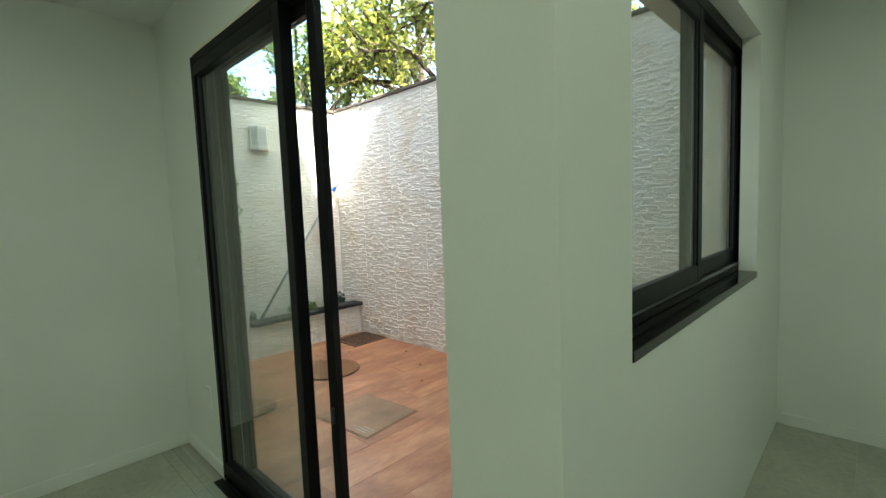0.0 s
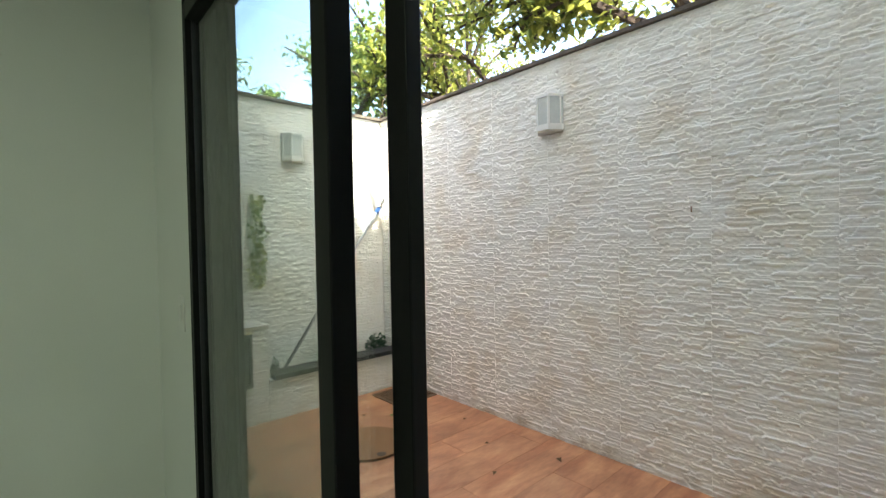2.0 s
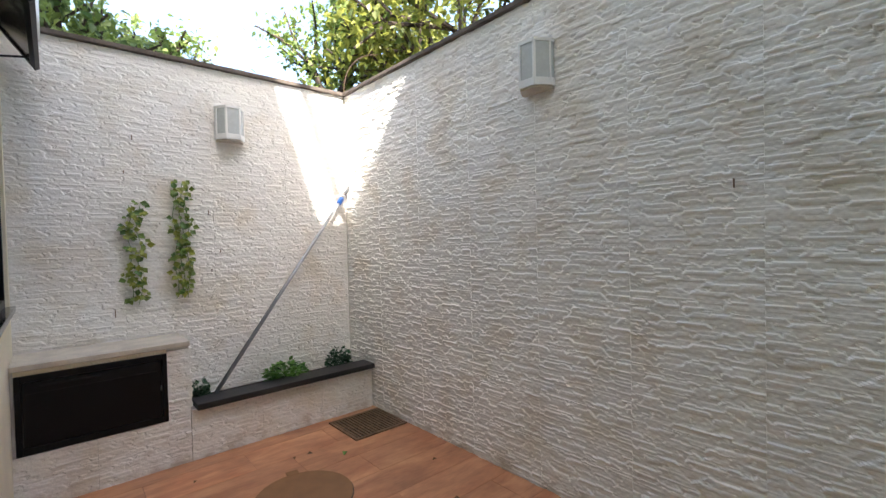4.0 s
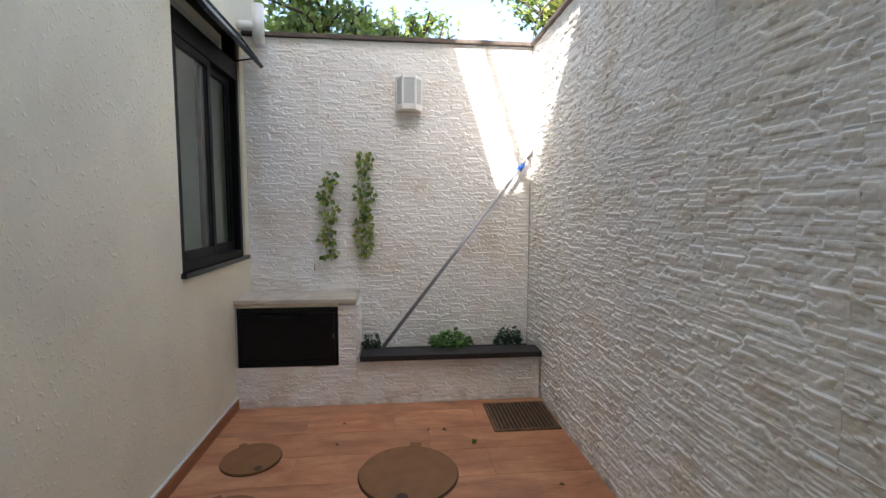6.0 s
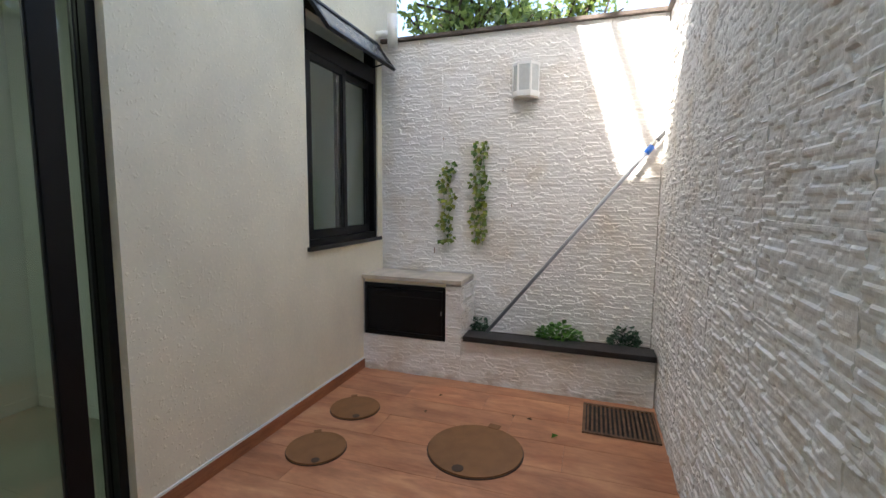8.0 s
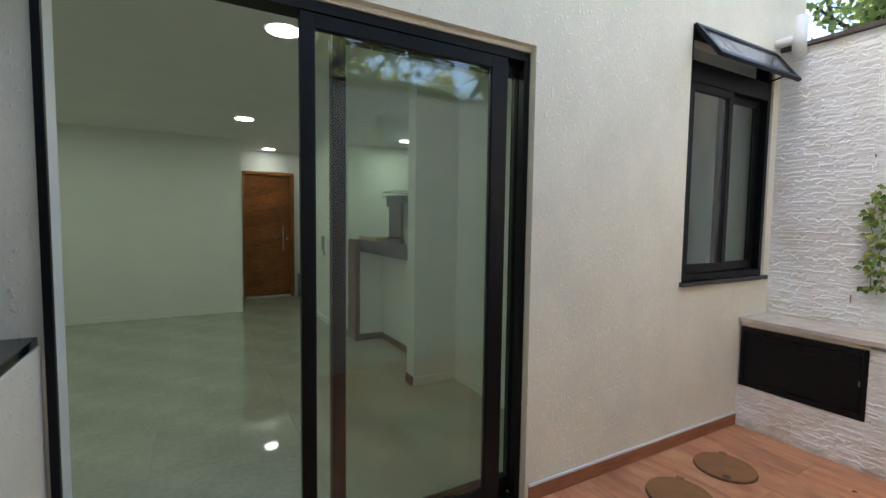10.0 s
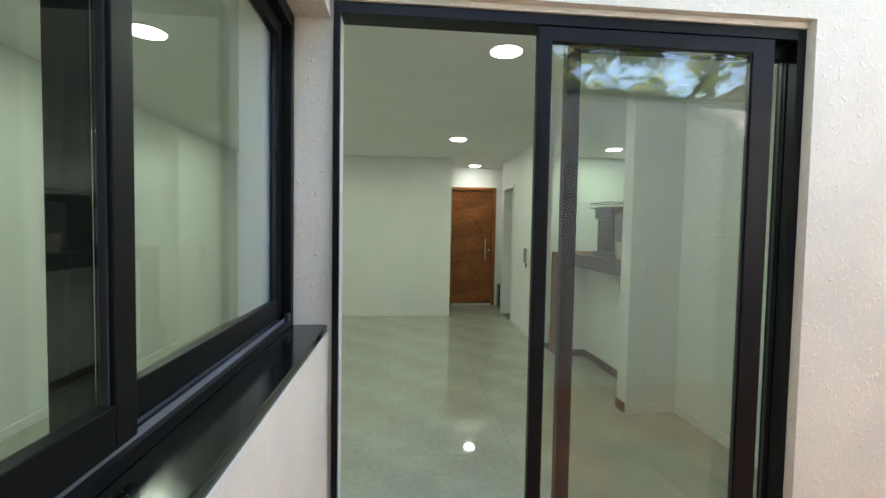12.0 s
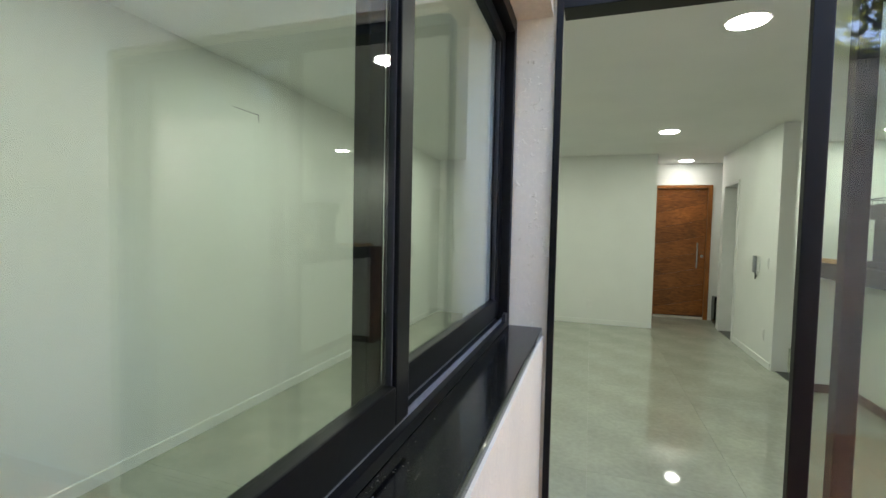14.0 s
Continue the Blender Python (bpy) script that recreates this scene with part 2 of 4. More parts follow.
BARK = material("brown_bark", (0.085, 0.06, 0.045), 0.9, vary=0.3, scale=8, fine=40, bump=0.8, bump_size=0.02)
LEAF_TREE = leafy("tree_leaves", (0.36, 0.37, 0.075), (0.06, 0.10, 0.02), 0.55)
LEAF_LIGHT = leafy("fine_tree_leaves", (0.30, 0.38, 0.10), (0.08, 0.14, 0.04), 0.5)
LEAF_IVY = leafy("variegated_ivy_leaves", (0.32, 0.34, 0.05), (0.05, 0.13, 0.02), 0.15)
LEAF_HERB = leafy("herb_leaves", (0.13, 0.30, 0.04), (0.03, 0.11, 0.02), 0.2)
LEAF_DARK = leafy("dark_fern_leaves", (0.035, 0.11, 0.05), (0.012, 0.05, 0.02), 0.15)
LEAF_DRY = leafy("fallen_leaves", (0.20, 0.11, 0.03), (0.06, 0.03, 0.015), 0.1)
GLASS = glass("green_tinted_glass", (0.92, 0.955, 0.935))
LAMP_GLOW = glowing("lit_diffuser", (0.97, 1.0, 0.93), 2.5)
# pale colour standing in for the daylight that shows under the entrance door
DAYLIGHT_GAP = material("painted_daylight_gap", (0.75, 0.70, 0.62), 0.6, vary=0.1)


# ---- builders ----
def box(bm, x0, x1, y0, y1, z0, z1, bevel=0.0):
    r = bmesh.ops.create_cube(bm, size=1.0, matrix=Matrix.Translation(((x0 + x1) / 2, (y0 + y1) / 2, (z0 + z1) / 2)) @ Matrix.Diagonal((x1 - x0, y1 - y0, z1 - z0, 1)))
    if bevel:
        es = list({e for v in r["verts"] for e in v.link_edges})
        bmesh.ops.bevel(bm, geom=es, offset=bevel, segments=2, affect='EDGES', profile=0.6)
    return bm


def boxes(*rows, bevel=0.0):
    bm = bmesh.new()
    for r in rows:
        box(bm, *r, bevel=bevel)
    return bm


def rod(bm, a, b, r0, r1=None, seg=12):
    a, b = Vector(a), Vector(b)
    m = Matrix.Translation((a + b) / 2) @ (b - a).to_track_quat("Z", "Y").to_matrix().to_4x4()
    bmesh.ops.create_cone(bm, cap_ends=True, segments=seg, radius1=r0, radius2=r0 if r1 is None else r1, depth=(b - a).length, matrix=m)
    return bm


def rods(points, r, seg=8):
    bm = bmesh.new()
    for a, b in zip(points, points[1:]):
        rod(bm, a, b, r, seg=seg)
    return bm


def part(name, bm, mat, parent=None, label="", smooth=False):
    me = bpy.data.meshes.new(name)
    bm.to_mesh(me)
    bm.free()
    me.materials.append(mat)
    if smooth:
        me.polygons.foreach_set("use_smooth", [True] * len(me.polygons))
    ob = new(name, me)
    if parent:
        ob.parent = parent
    if label:
        ob["label"] = label
    return ob


def thing(name, label, category, m=None, group=""):
    ob = new(name)
    ob.empty_display_size = 0.1
    if m is not None:
        ob.matrix_world = m
    return tagged(ob, label, category, group)


def struct(name, bm, mat, label):
    return tagged(part(name, bm, mat), label, kind="structure")


def raw_mesh(name, verts, faces, mat):
    me = bpy.data.meshes.new(name)
    me.from_pydata(verts, [], faces)
    me.materials.append(mat)
    return me


# ---- plan ----
WEST, NORTH, TOP = -4.58, 3.15, 2.575      # garden walls of the patio
HOUSE, HOUSE_IN = 1.03, 0.905              # the house wall's two faces
EAST, EAST_IN = -0.568, -0.31              # the wall with the large window
CEIL = 2.50
DOOR_W, DOOR_E, DOOR_H = -2.37, -0.58, 2.195
SILL = 1.03
emid = -0.40                               # middle of the window wall
ROOM_N = 3.40                              # far face of the window room

# ---- setting ----
struct("ground", boxes((-400, 400, -400, 400, -0.30, -0.12)), GROUND, "dry brown earth around the house")
struct("wall_north", boxes((WEST - 0.16, emid - 0.002, NORTH, NORTH + 0.14, -0.12, TOP)), CEMENT, "tall garden wall clad in white split stone")
struct("wall_west", boxes((WEST - 0.16, WEST, HOUSE, NORTH, -0.12, TOP)), CEMENT, "tall end wall clad in white split stone")
struct("coping_north", boxes((WEST, EAST, NORTH - 0.035, NORTH + 0.17, TOP + 0.002, TOP + 0.028), bevel=0.004), CAP, "thin weathered brown coping on the wall")
struct("coping_west", boxes((WEST - 0.18, WEST + 0.035, HOUSE + 0.002, NORTH + 0.17, TOP + 0.002, TOP + 0.030), bevel=0.004), CAP, "thin weathered brown coping on the wall")
W2A, W2B, W2T = -4.50, -3.55, 2.56
mid = (HOUSE + HOUSE_IN) / 2
for b in ((-4.74, W2A, mid, HOUSE, -0.12, W2T), (W2A, W2B, mid, HOUSE, -0.12, SILL - 0.03), (W2B, DOOR_W, mid, HOUSE, -0.12, W2T),
       (DOOR_W, DOOR_E, mid, HOUSE, DOOR_H, W2T), (-4.74, DOOR_E, mid, HOUSE, W2T, 7.3), (DOOR_E, 1.85, mid, HOUSE, 5.95, 7.3)):
    struct("wall_house_outer", boxes(b), PLASTER, "house wall in rough cream plaster")
for b in ((-4.74, W2A, HOUSE_IN, mid, -0.12, CEIL), (W2A, W2B, HOUSE_IN, mid, -0.12, SILL - 0.03), (W2B, DOOR_W, HOUSE_IN, mid, -0.12, CEIL),
       (DOOR_W, DOOR_E - 0.002, HOUSE_IN, mid, DOOR_H, CEIL)):
    struct("wall_house_inner", boxes(b), PAINT, "white painted inside of the house wall")
struct("wall_pillar", boxes((DOOR_E - 0.012, EAST_IN, 0.797, 0.955, -0.12, 2.56), (-0.383, EAST_IN, 0.955, 0.967, -0.12, 2.56)), PAINT, "white painted corner pillar beside the glass door")
WE0, WE1, WET = 0.967, 2.80, 2.12
WI0, WI1 = 1.125, 2.65                     # the window's opening on the room side
struct("window_reveal", boxes((DOOR_E - 0.0005, -0.443, 0.956, 0.966, -0.12, 2.56)), PLASTER, "plastered reveal between the window and the glass door")
struct("wall_east_outer", boxes((EAST, emid, 0.967, 3.15, -0.12, SILL - 0.03), (EAST, emid, WE1, 3.15, SILL - 0.03, WET), (EAST, emid, 0.967, 3.15, WET, 5.79), (DOOR_E, emid, 0.80, 0.965, 2.56, 5.94)), PLASTER, "rough white plastered wall under the large window")
struct("wall_east_inner", boxes((emid, EAST_IN, 0.967, ROOM_N, -0.12, SILL - 0.03), (-0.383, EAST_IN, 0.967, WI0, SILL - 0.03, WET), (emid, EAST_IN, WE1, ROOM_N, SILL - 0.03, WET), (-0.383, EAST_IN, WI1, WE1 - 0.001, SILL - 0.03, WET), (emid, EAST_IN, 0.967, ROOM_N, WET, CEIL + 0.15)), PAINT, "white painted inside of the window wall")
struct("wall_room_north", boxes((emid, 1.85, ROOM_N, ROOM_N + 0.12, -0.12, 5.79)), PAINT, "plain white painted room wall")
struct("wall_room_east", boxes((1.68, 1.85, -4.60, ROOM_N, -0.12, 5.79)), PAINT, "plain white painted long room wall")
part("surface_crack", boxes((1.677, 1.6798, -0.19, 0.06, 2.194, 2.199), (1.677, 1.6798, -0.194, -0.1905, 2.14, 2.199)), GREY_PLASTIC, bpy.data.objects["wall_room_east"], "thin grey crack in the paint")
struct("wall_room_south", boxes((-1.59, 1.68, -4.60, -4.44, -0.12, CEIL)), PAINT, "plain white painted wall with an outlet")
struct("wall_hall_east", boxes((-1.59, -1.45, -5.60, -4.60, -0.12, CEIL)), PAINT, "plain white hall wall")
struct("wall_hall_south", boxes((-1.70, -1.59, -5.66, -5.50, -0.12, CEIL), (-2.53, -1.70, -5.66, -5.50, 2.16, CEIL), (-3.20, -2.53, -5.66, -5.50, -0.12, CEIL)), PAINT, "white wall around the wooden entrance door")
struct("wall_hall_recess", boxes((-3.20, -3.06, -5.50, -4.85, -0.12, CEIL)), PAINT, "white wall of the hall recess")
struct("wall_corridor", boxes((-2.64, -2.50, -4.02, -2.72, -0.12, CEIL), (-2.64, -2.50, -4.70, -4.02, 2.08, CEIL), (-3.20, -2.50, -4.85, -4.70, -0.12, CEIL)), PAINT, "white corridor wall with a doorway")
struct("wall_living_west", boxes((-3.07, -2.95, -0.62, HOUSE_IN, -0.12, CEIL)), PAINT, "white painted living room wall")
struct("wall_pier", boxes((-3.07, -2.55, -0.76, -0.62, -0.12, CEIL)), PAINT, "white wall end beside the breakfast bar")
struct("wall_kitchen_south", boxes((-4.74, -2.64, -4.02, -3.90, -0.12, CEIL)), PAINT, "white kitchen wall")
struct("wall_kitchen_west", boxes((-4.74, -4.60, -3.90, HOUSE_IN, -0.12, CEIL)), PAINT, "white kitchen wall")
struct("wall_behind_doorway", boxes((-3.30, -3.20, -4.85, -4.02, -0.12, CEIL)), PAINT, "white wall seen through the side doorway")
struct("ceiling", boxes((-4.74, 1.85, -5.66, 0.797, CEIL, CEIL + 0.15), (-4.74, DOOR_E, 0.797, HOUSE_IN, CEIL, CEIL + 0.15), (EAST_IN, 1.68, 0.797, ROOM_N, CEIL, CEIL + 0.15)), CEILING, "flat white ceiling")
struct("roof", boxes((-4.74, 1.85, -5.66, mid, 7.15, 7.30), (EAST, 1.85, HOUSE, ROOM_N + 0.12, 5.80, 5.94)), CEMENT, "flat concrete roof")
struct("wall_upper", boxes((-4.74, 1.85, -5.80, -5.66, -0.12, 7.15), (-4.88, -4.74, -5.66, HOUSE, -0.12, 7.15)), PLASTER, "rough plastered outside wall")
struct("baseboard", boxes((-2.935, -2.372, 0.890, 0.904, 0.0, 0.07), (-2.949, -2.935, -0.60, 0.904, 0.0, 0.07), (-2.93, -2.55, -0.619, -0.606, 0.0, 0.07),
       (-1.58, 1.66, -4.439, -4.425, 0.0, 0.07), (1.666, 1.679, -4.42, ROOM_N - 0.02, 0.0, 0.07), (-0.28, 1.66, ROOM_N - 0.015, ROOM_N - 0.001, 0.0, 0.07), (-2.499, -2.486, -4.0, -2.74, 0.0, 0.07),
       bevel=0.003), PAINT, "low white baseboard")
struct("floor_house", boxes((-4.74, 1.85, -5.66, 0.967, -0.12, -0.006), (EAST_IN, 1.68, 0.967, ROOM_N, -0.12, -0.006)), GROUT_IN, "polished beige porcelain floor")
struct("floor_patio", boxes((WEST, EAST, HOUSE, NORTH, -0.12, -0.006)), GROUT, "orange wood-look tiled patio floor")


# ---- wall cladding ----
def split_face(w, h, seed, nx, nz):
    """Heights of one cast tile: rows of short ledges, each proud by its own amount, with wavering edges."""
    rng = np.random.RandomState(seed)
    u, v = np.meshgrid(np.linspace(0, w, nx), np.linspace(0, h, nz))
    ph = rng.rand(6) * 6.28
    vv = v + 0.0025 * np.sin(u * 17 + ph[0]) + 0.0014 * np.sin(u * 43 + ph[1] + v * 9) + 0.0010 * np.sin(u * 95 + ph[2])
    out = np.zeros_like(u)
    z = -0.02
    while z < h + 0.02:
        dz = rng.uniform(0.010, 0.024)
        x = -rng.uniform(0, 0.1)
        while x < w + 0.02:
            dx = rng.uniform(0.025, 0.15)
            lean = rng.uniform(-1.3, 1.3)
            uu = u - lean * (vv - z)
            inside = (vv >= z) & (vv < z + dz) & (uu >= x) & (uu < x + dx)
            s = (vv - z) / dz
            out[inside] = (rng.uniform(0.004, 0.015) + rng.uniform(-0.002, 0.008) * s + rng.uniform(-0.006, 0.006) * (uu - x) / dx + 0.0012 * np.sin(np.pi * np.clip(s, 0, 1)))[inside]
            x += dx
        z += dz
    out += 0.0012 * np.sin(u * 160 + ph[3]) * np.sin(v * 210 + ph[4])
    edge = np.clip(np.minimum(np.minimum(u, w - u) / 0.012, np.minimum(v, h - v) / 0.008), 0, 1)
    out = 0.009 + (out - 0.009) * (0.88 + 0.12 * edge)
    pad = np.pad(out, ((0, 0), (1, 1)), mode="edge")
    out = (pad[:, :-2] + 3.0 * out + pad[:, 2:]) / 5.0
    pad = np.pad(out, ((1, 1), (0, 0)), mode="edge")
    return u, v, 0.84 * out + 0.08 * (pad[:-2] + pad[2:])


def cladding_mesh(w, h, seed, gain=1.0, pitch=0.0052):
    nx, nz = max(4, int(w / pitch)), max(4, int(h / pitch))
    u, v, d = split_face(w - 0.0003, h - 0.0003, seed, nx, nz)
    d = d * gain
    front = np.stack([u, np.maximum(d, 0.001), v], -1).reshape(-1, 3)
    ring = [(0, i) for i in range(nx)] + [(j, nx - 1) for j in range(1, nz)] + [(nz - 1, i) for i in range(nx - 2, -1, -1)] + [(j, 0) for j in range(nz - 2, 0, -1)]
    idx = np.arange(nx * nz).reshape(nz, nx)
    faces = np.stack([idx[:-1, :-1], idx[1:, :-1], idx[1:, 1:], idx[:-1, 1:]], -1).reshape(-1, 4).tolist()
    n0 = nx * nz
    back = [(front[j * nx + i][0], 0.0, front[j * nx + i][2]) for j, i in ring]
    c = len(ring)
    for a in range(c):
        b = (a + 1) % c
        faces.append([int(idx[ring[a]]), int(idx[ring[b]]), n0 + b, n0 + a])
    return raw_mesh("cladding_tile", front.tolist() + back, faces, STONE)


def clad(parent, w, h, m, mesh):
    ob = new("cladding_tile", mesh)
    ob.parent = parent
    ob.matrix_world = m
    return ob


SOUTHWARD, EASTWARD, NORTHWARD = 180, -90, 0
TW, TH = 0.5015, TOP / 10
masters = [cladding_mesh(TW, TH, 11 + i, 0.68) for i in range(8)]
pick = random.Random(4)
wall_n, wall_w = bpy.data.objects["wall_north"], bpy.data.objects["wall_west"]
for r in range(10):
    for c in range(8):
        clad(wall_n, TW, TH, pose(EAST - c * TW, NORTH, r * TH, 0, 0, SOUTHWARD), masters[pick.randrange(8)])
WTW = (NORTH - HOUSE - 0.016) / 4
masters_w = [cladding_mesh(WTW, TH, 51 + i, 0.45) for i in range(6)]
for r in range(10):
    for c in range(4):
        clad(wall_w, WTW, TH, pose(WEST, NORTH - 0.016 - c * WTW, r * TH, 0, 0, EASTWARD), masters_w[pick.randrange(6)])

for x, z, h in ((-1.665, 1.505, 0.035),):
    part("rust_mark", boxes((x - 0.002, x + 0.002, NORTH - 0.017, NORTH - 0.002, z, z + h)), RUST, wall_n, "thin rusty mark")
for y, z, h in ((1.62, 2.02, 0.03), (1.57, 1.80, 0.02), (2.05, 1.55, 0.03), (2.12, 1.28, 0.025), (2.06, 1.15, 0.02), (1.50, 0.90, 0.05)):
    part("rust_mark", boxes((WEST + 0.002, WEST + 0.017, y - 0.002, y + 0.002, z, z + h)), RUST, wall_w, "thin rusty mark")

# ---- patio floor pieces ----
floor_p = bpy.data.objects["floor_patio"]
PLANK = 0.258


def plank(x0, x1, y0, y1):
    bm = boxes((x0 + 0.001, x1 - 0.001, y0 + 0.001, y1 - 0.001, -0.006, 0.0))
    return part("plank_tile", bm, DECK, floor_p)


row, x = 0, -4.10
plank(WEST, -4.10, HOUSE, NORTH)
starts = [(1.55, 2.09, 2.62), (2.30,), (1.57, 2.62), (2.05,), (1.35, 2.55), (1.85, 3.00), (2.25,), (1.60, 2.75), (1.20, 2.35), (1.90,), (1.45, 2.60), (2.10,), (1.70, 2.85), (1.30, 2.45)]
while x < EAST - 0.01:
    x1 = min(x + PLANK, EAST)
    cuts = [HOUSE, *starts[row % len(starts)], NORTH]
    for a, b in zip(cuts, cuts[1:]):
        plank(x, x1, a, b)
    x, row = x1, row + 1
struct("skirting_patio", boxes((-4.23, DOOR_W - 0.02, HOUSE + 0.001, HOUSE + 0.012, 0.0, 0.075), bevel=0.002), SKIRT, "terracotta tile skirting along the house wall")
struct("skirting_caulk", boxes((-4.23, DOOR_W - 0.02, HOUSE + 0.001, HOUSE + 0.010, 0.0755, 0.087)), WHITE_PLASTIC, "white caulk line above the skirting")


# ---- glazing ----
def leaf_frame(parent, x0, x1, y0, y1, z0, z1, stile, rail, name="sliding_panel", stile0=None):
    """A framed pane that slides: two stiles, two rails and the glass. stile0: the width of the stile at x0."""
    s0 = stile0 or stile
    p = part(name, boxes((x0, x0 + s0, y0, y1, z0, z1), (x1 - stile, x1, y0, y1, z0, z1), bevel=0.003), BLACK, parent)
    part("rail", boxes((x0 + s0, x1 - stile, y0, y1, z1 - rail, z1), (x0 + s0, x1 - stile, y0, y1, z0, z0 + rail * 1.3), bevel=0.003), BLACK, p)
    yc = (y0 + y1) / 2
    part("gasket", boxes((x0 + s0, x0 + s0 + 0.004, yc - 0.006, yc + 0.006, z0 + rail * 1.3, z1 - rail), (x1 - stile - 0.004, x1 - stile, yc - 0.006, yc + 0.006, z0 + rail * 1.3, z1 - rail)), DARK_PLASTIC, p, "dark rubber gasket")
    g = part("pane", boxes((x0 + s0 - 0.004, x1 - stile + 0.004, yc - 0.003, yc + 0.003, z0 + rail * 1.3 - 0.004, z1 - rail + 0.004)), GLASS, p, "green tinted clear glass")
    g.visible_shadow = False
    return p


door = tagged(new("door_1"), "black aluminium sliding glass door standing half open", kind="structure")
JAMB = -2.334
part("door_frame", boxes((DOOR_W + 0.002, JAMB, 0.950, 0.990, 0.0, 2.172), (DOOR_W + 0.002, JAMB - 0.025, 0.893, 0.950, 0.0, 2.172), (DOOR_E - 0.024, DOOR_E - 0.001, 0.967, 0.990, 0.0, 2.172),
     (JAMB, DOOR_E - 0.024, 0.893, 0.990, 2.132, 2.172), bevel=0.002), BLACK, door)
part("track", boxes((JAMB, DOOR_E - 0.024, 0.885, 0.990, 0.0, 0.012), (JAMB, DOOR_E - 0.03, 0.914, 0.919, 0.012, 0.024), (JAMB, DOOR_E - 0.03, 0.968, 0.973, 0.012, 0.024),
     (DOOR_W + 0.002, DOOR_E - 0.014, 0.84, 0.884, -0.004, 0.004), bevel=0.001), BLACK, door, "black floor track")
pa = leaf_frame(door, -2.243, -1.314, 0.956, 0.986, 0.026, 2.130, 0.053, 0.055, stile0=0.088)
pb = leaf_frame(door, -2.356, -1.443, 0.893, 0.940, 0.026, 2.130, 0.054, 0.055, stile0=0.020)
part("latch", boxes((-1.345, -1.33, 0.947, 0.9555, 0.60, 0.66), bevel=0.002), DARK_PLASTIC, pa)
struct("door_lintel_trim", boxes((DOOR_W + 0.001, DOOR_E - 0.014, 0.906, 1.0, 2.173, 2.194)), PLASTER, "thin plaster strip above the door frame")

win = tagged(new("window_1"), "black aluminium sliding window with an open top flap", kind="structure")
part("window_frame", boxes((W2A, W2A + 0.04, 0.93, 1.015, SILL, 2.56), (W2B - 0.04, W2B, 0.93, 1.015, SILL, 2.56), (W2A + 0.04, W2B - 0.04, 0.93, 1.015, SILL, SILL + 0.04),
     (W2A + 0.04, W2B - 0.04, 0.93, 1.015, 2.24, 2.36), (W2A + 0.04, W2B - 0.04, 0.93, 1.015, 2.53, 2.56), bevel=0.002), BLACK, win)
part("window_sill", boxes((W2A - 0.02, W2B + 0.02, 0.89, 1.055, SILL - 0.03, SILL - 0.001), bevel=0.003), GRANITE, win, "black granite sill")
wm = (W2A + W2B) / 2
leaf_frame(win, wm - 0.03, W2B - 0.041, 0.978, 1.008, SILL + 0.042, 2.238, 0.045, 0.045, "sash")
leaf_frame(win, W2A + 0.041, wm + 0.03, 0.940, 0.970, SILL + 0.042, 2.238, 0.045, 0.045, "sash")
flap = boxes((-(W2B - W2A) / 2 + 0.01, -(W2B - W2A) / 2 + 0.045, -0.012, 0.012, -0.27, 0), ((W2B - W2A) / 2 - 0.045, (W2B - W2A) / 2 - 0.01, -0.012, 0.012, -0.27, 0),
             (-(W2B - W2A) / 2 + 0.045, (W2B - W2A) / 2 - 0.045, -0.012, 0.012, -0.27, -0.235), (-(W2B - W2A) / 2 + 0.045, (W2B - W2A) / 2 - 0.045, -0.012, 0.012, -0.035, 0), bevel=0.002)
fl = part("flap", flap, BLACK, win, "open tilted black top flap")
fl.matrix_world = pose(wm, 1.03, 2.555, 36, 0, 0)
# pane's reflection is put into its grey colour
part("pane", boxes((-(W2B - W2A) / 2 + 0.045, (W2B - W2A) / 2 - 0.045, -0.003, 0.003, -0.235, -0.035)), REFLECTION_GREY, fl, "glass painted grey like its reflection")
part("stay_arm", rods([(W2A + 0.05, 1.0, 2.36), (W2A + 0.05, 1.17, 2.39)], 0.006), BLACK, win)

wie = tagged(new("window_2"), "wide black aluminium sliding window over a granite sill", kind="structure")
wie.matrix_world = pose(-0.4125, 0, 0, 0, 0, 90)
part("window_frame", boxes((WE0 + 0.001, WE0 + 0.035, -0.028, 0.030, SILL, WET - 0.001), (WE1 - 0.035, WE1 - 0.001, -0.028, 0.030, SILL, WET - 0.001), (WE0 + 0.035, WE1 - 0.035, -0.028, 0.030, SILL, SILL + 0.022),
     (WE0 + 0.035, WE1 - 0.035, -0.028, 0.030, WET - 0.05, WET - 0.001), bevel=0.002), BLACK, wie)
part("track", boxes((WE0 + 0.036, WE1 - 0.036, -0.016, -0.012, SILL + 0.022, SILL + 0.034), (WE0 + 0.036, WE1 - 0.036, 0.012, 0.016, SILL + 0.022, SILL + 0.034)), ALU, wie, "worn aluminium track")
part("stop_block", boxes((WE0 + 0.036, WE0 + 0.075, 0.017, 0.029, SILL + 0.022, SILL + 0.05), bevel=0.002), DARK_PLASTIC, wie)
part("window_sill", boxes((WE0 + 0.001, WE1 - 0.001, -0.029, 0.150, SILL - 0.03, SILL - 0.001), (WI0 + 0.001, WI1 - 0.001, -0.106, -0.029, SILL - 0.03, SILL - 0.001), bevel=0.003), GRANITE, wie, "polished black granite sill")
em = 1.965
leaf_frame(wie, em - 0.052, WE1 - 0.037, 0.001, 0.027, SILL + 0.036, WET - 0.052, 0.052, 0.05, "sash")
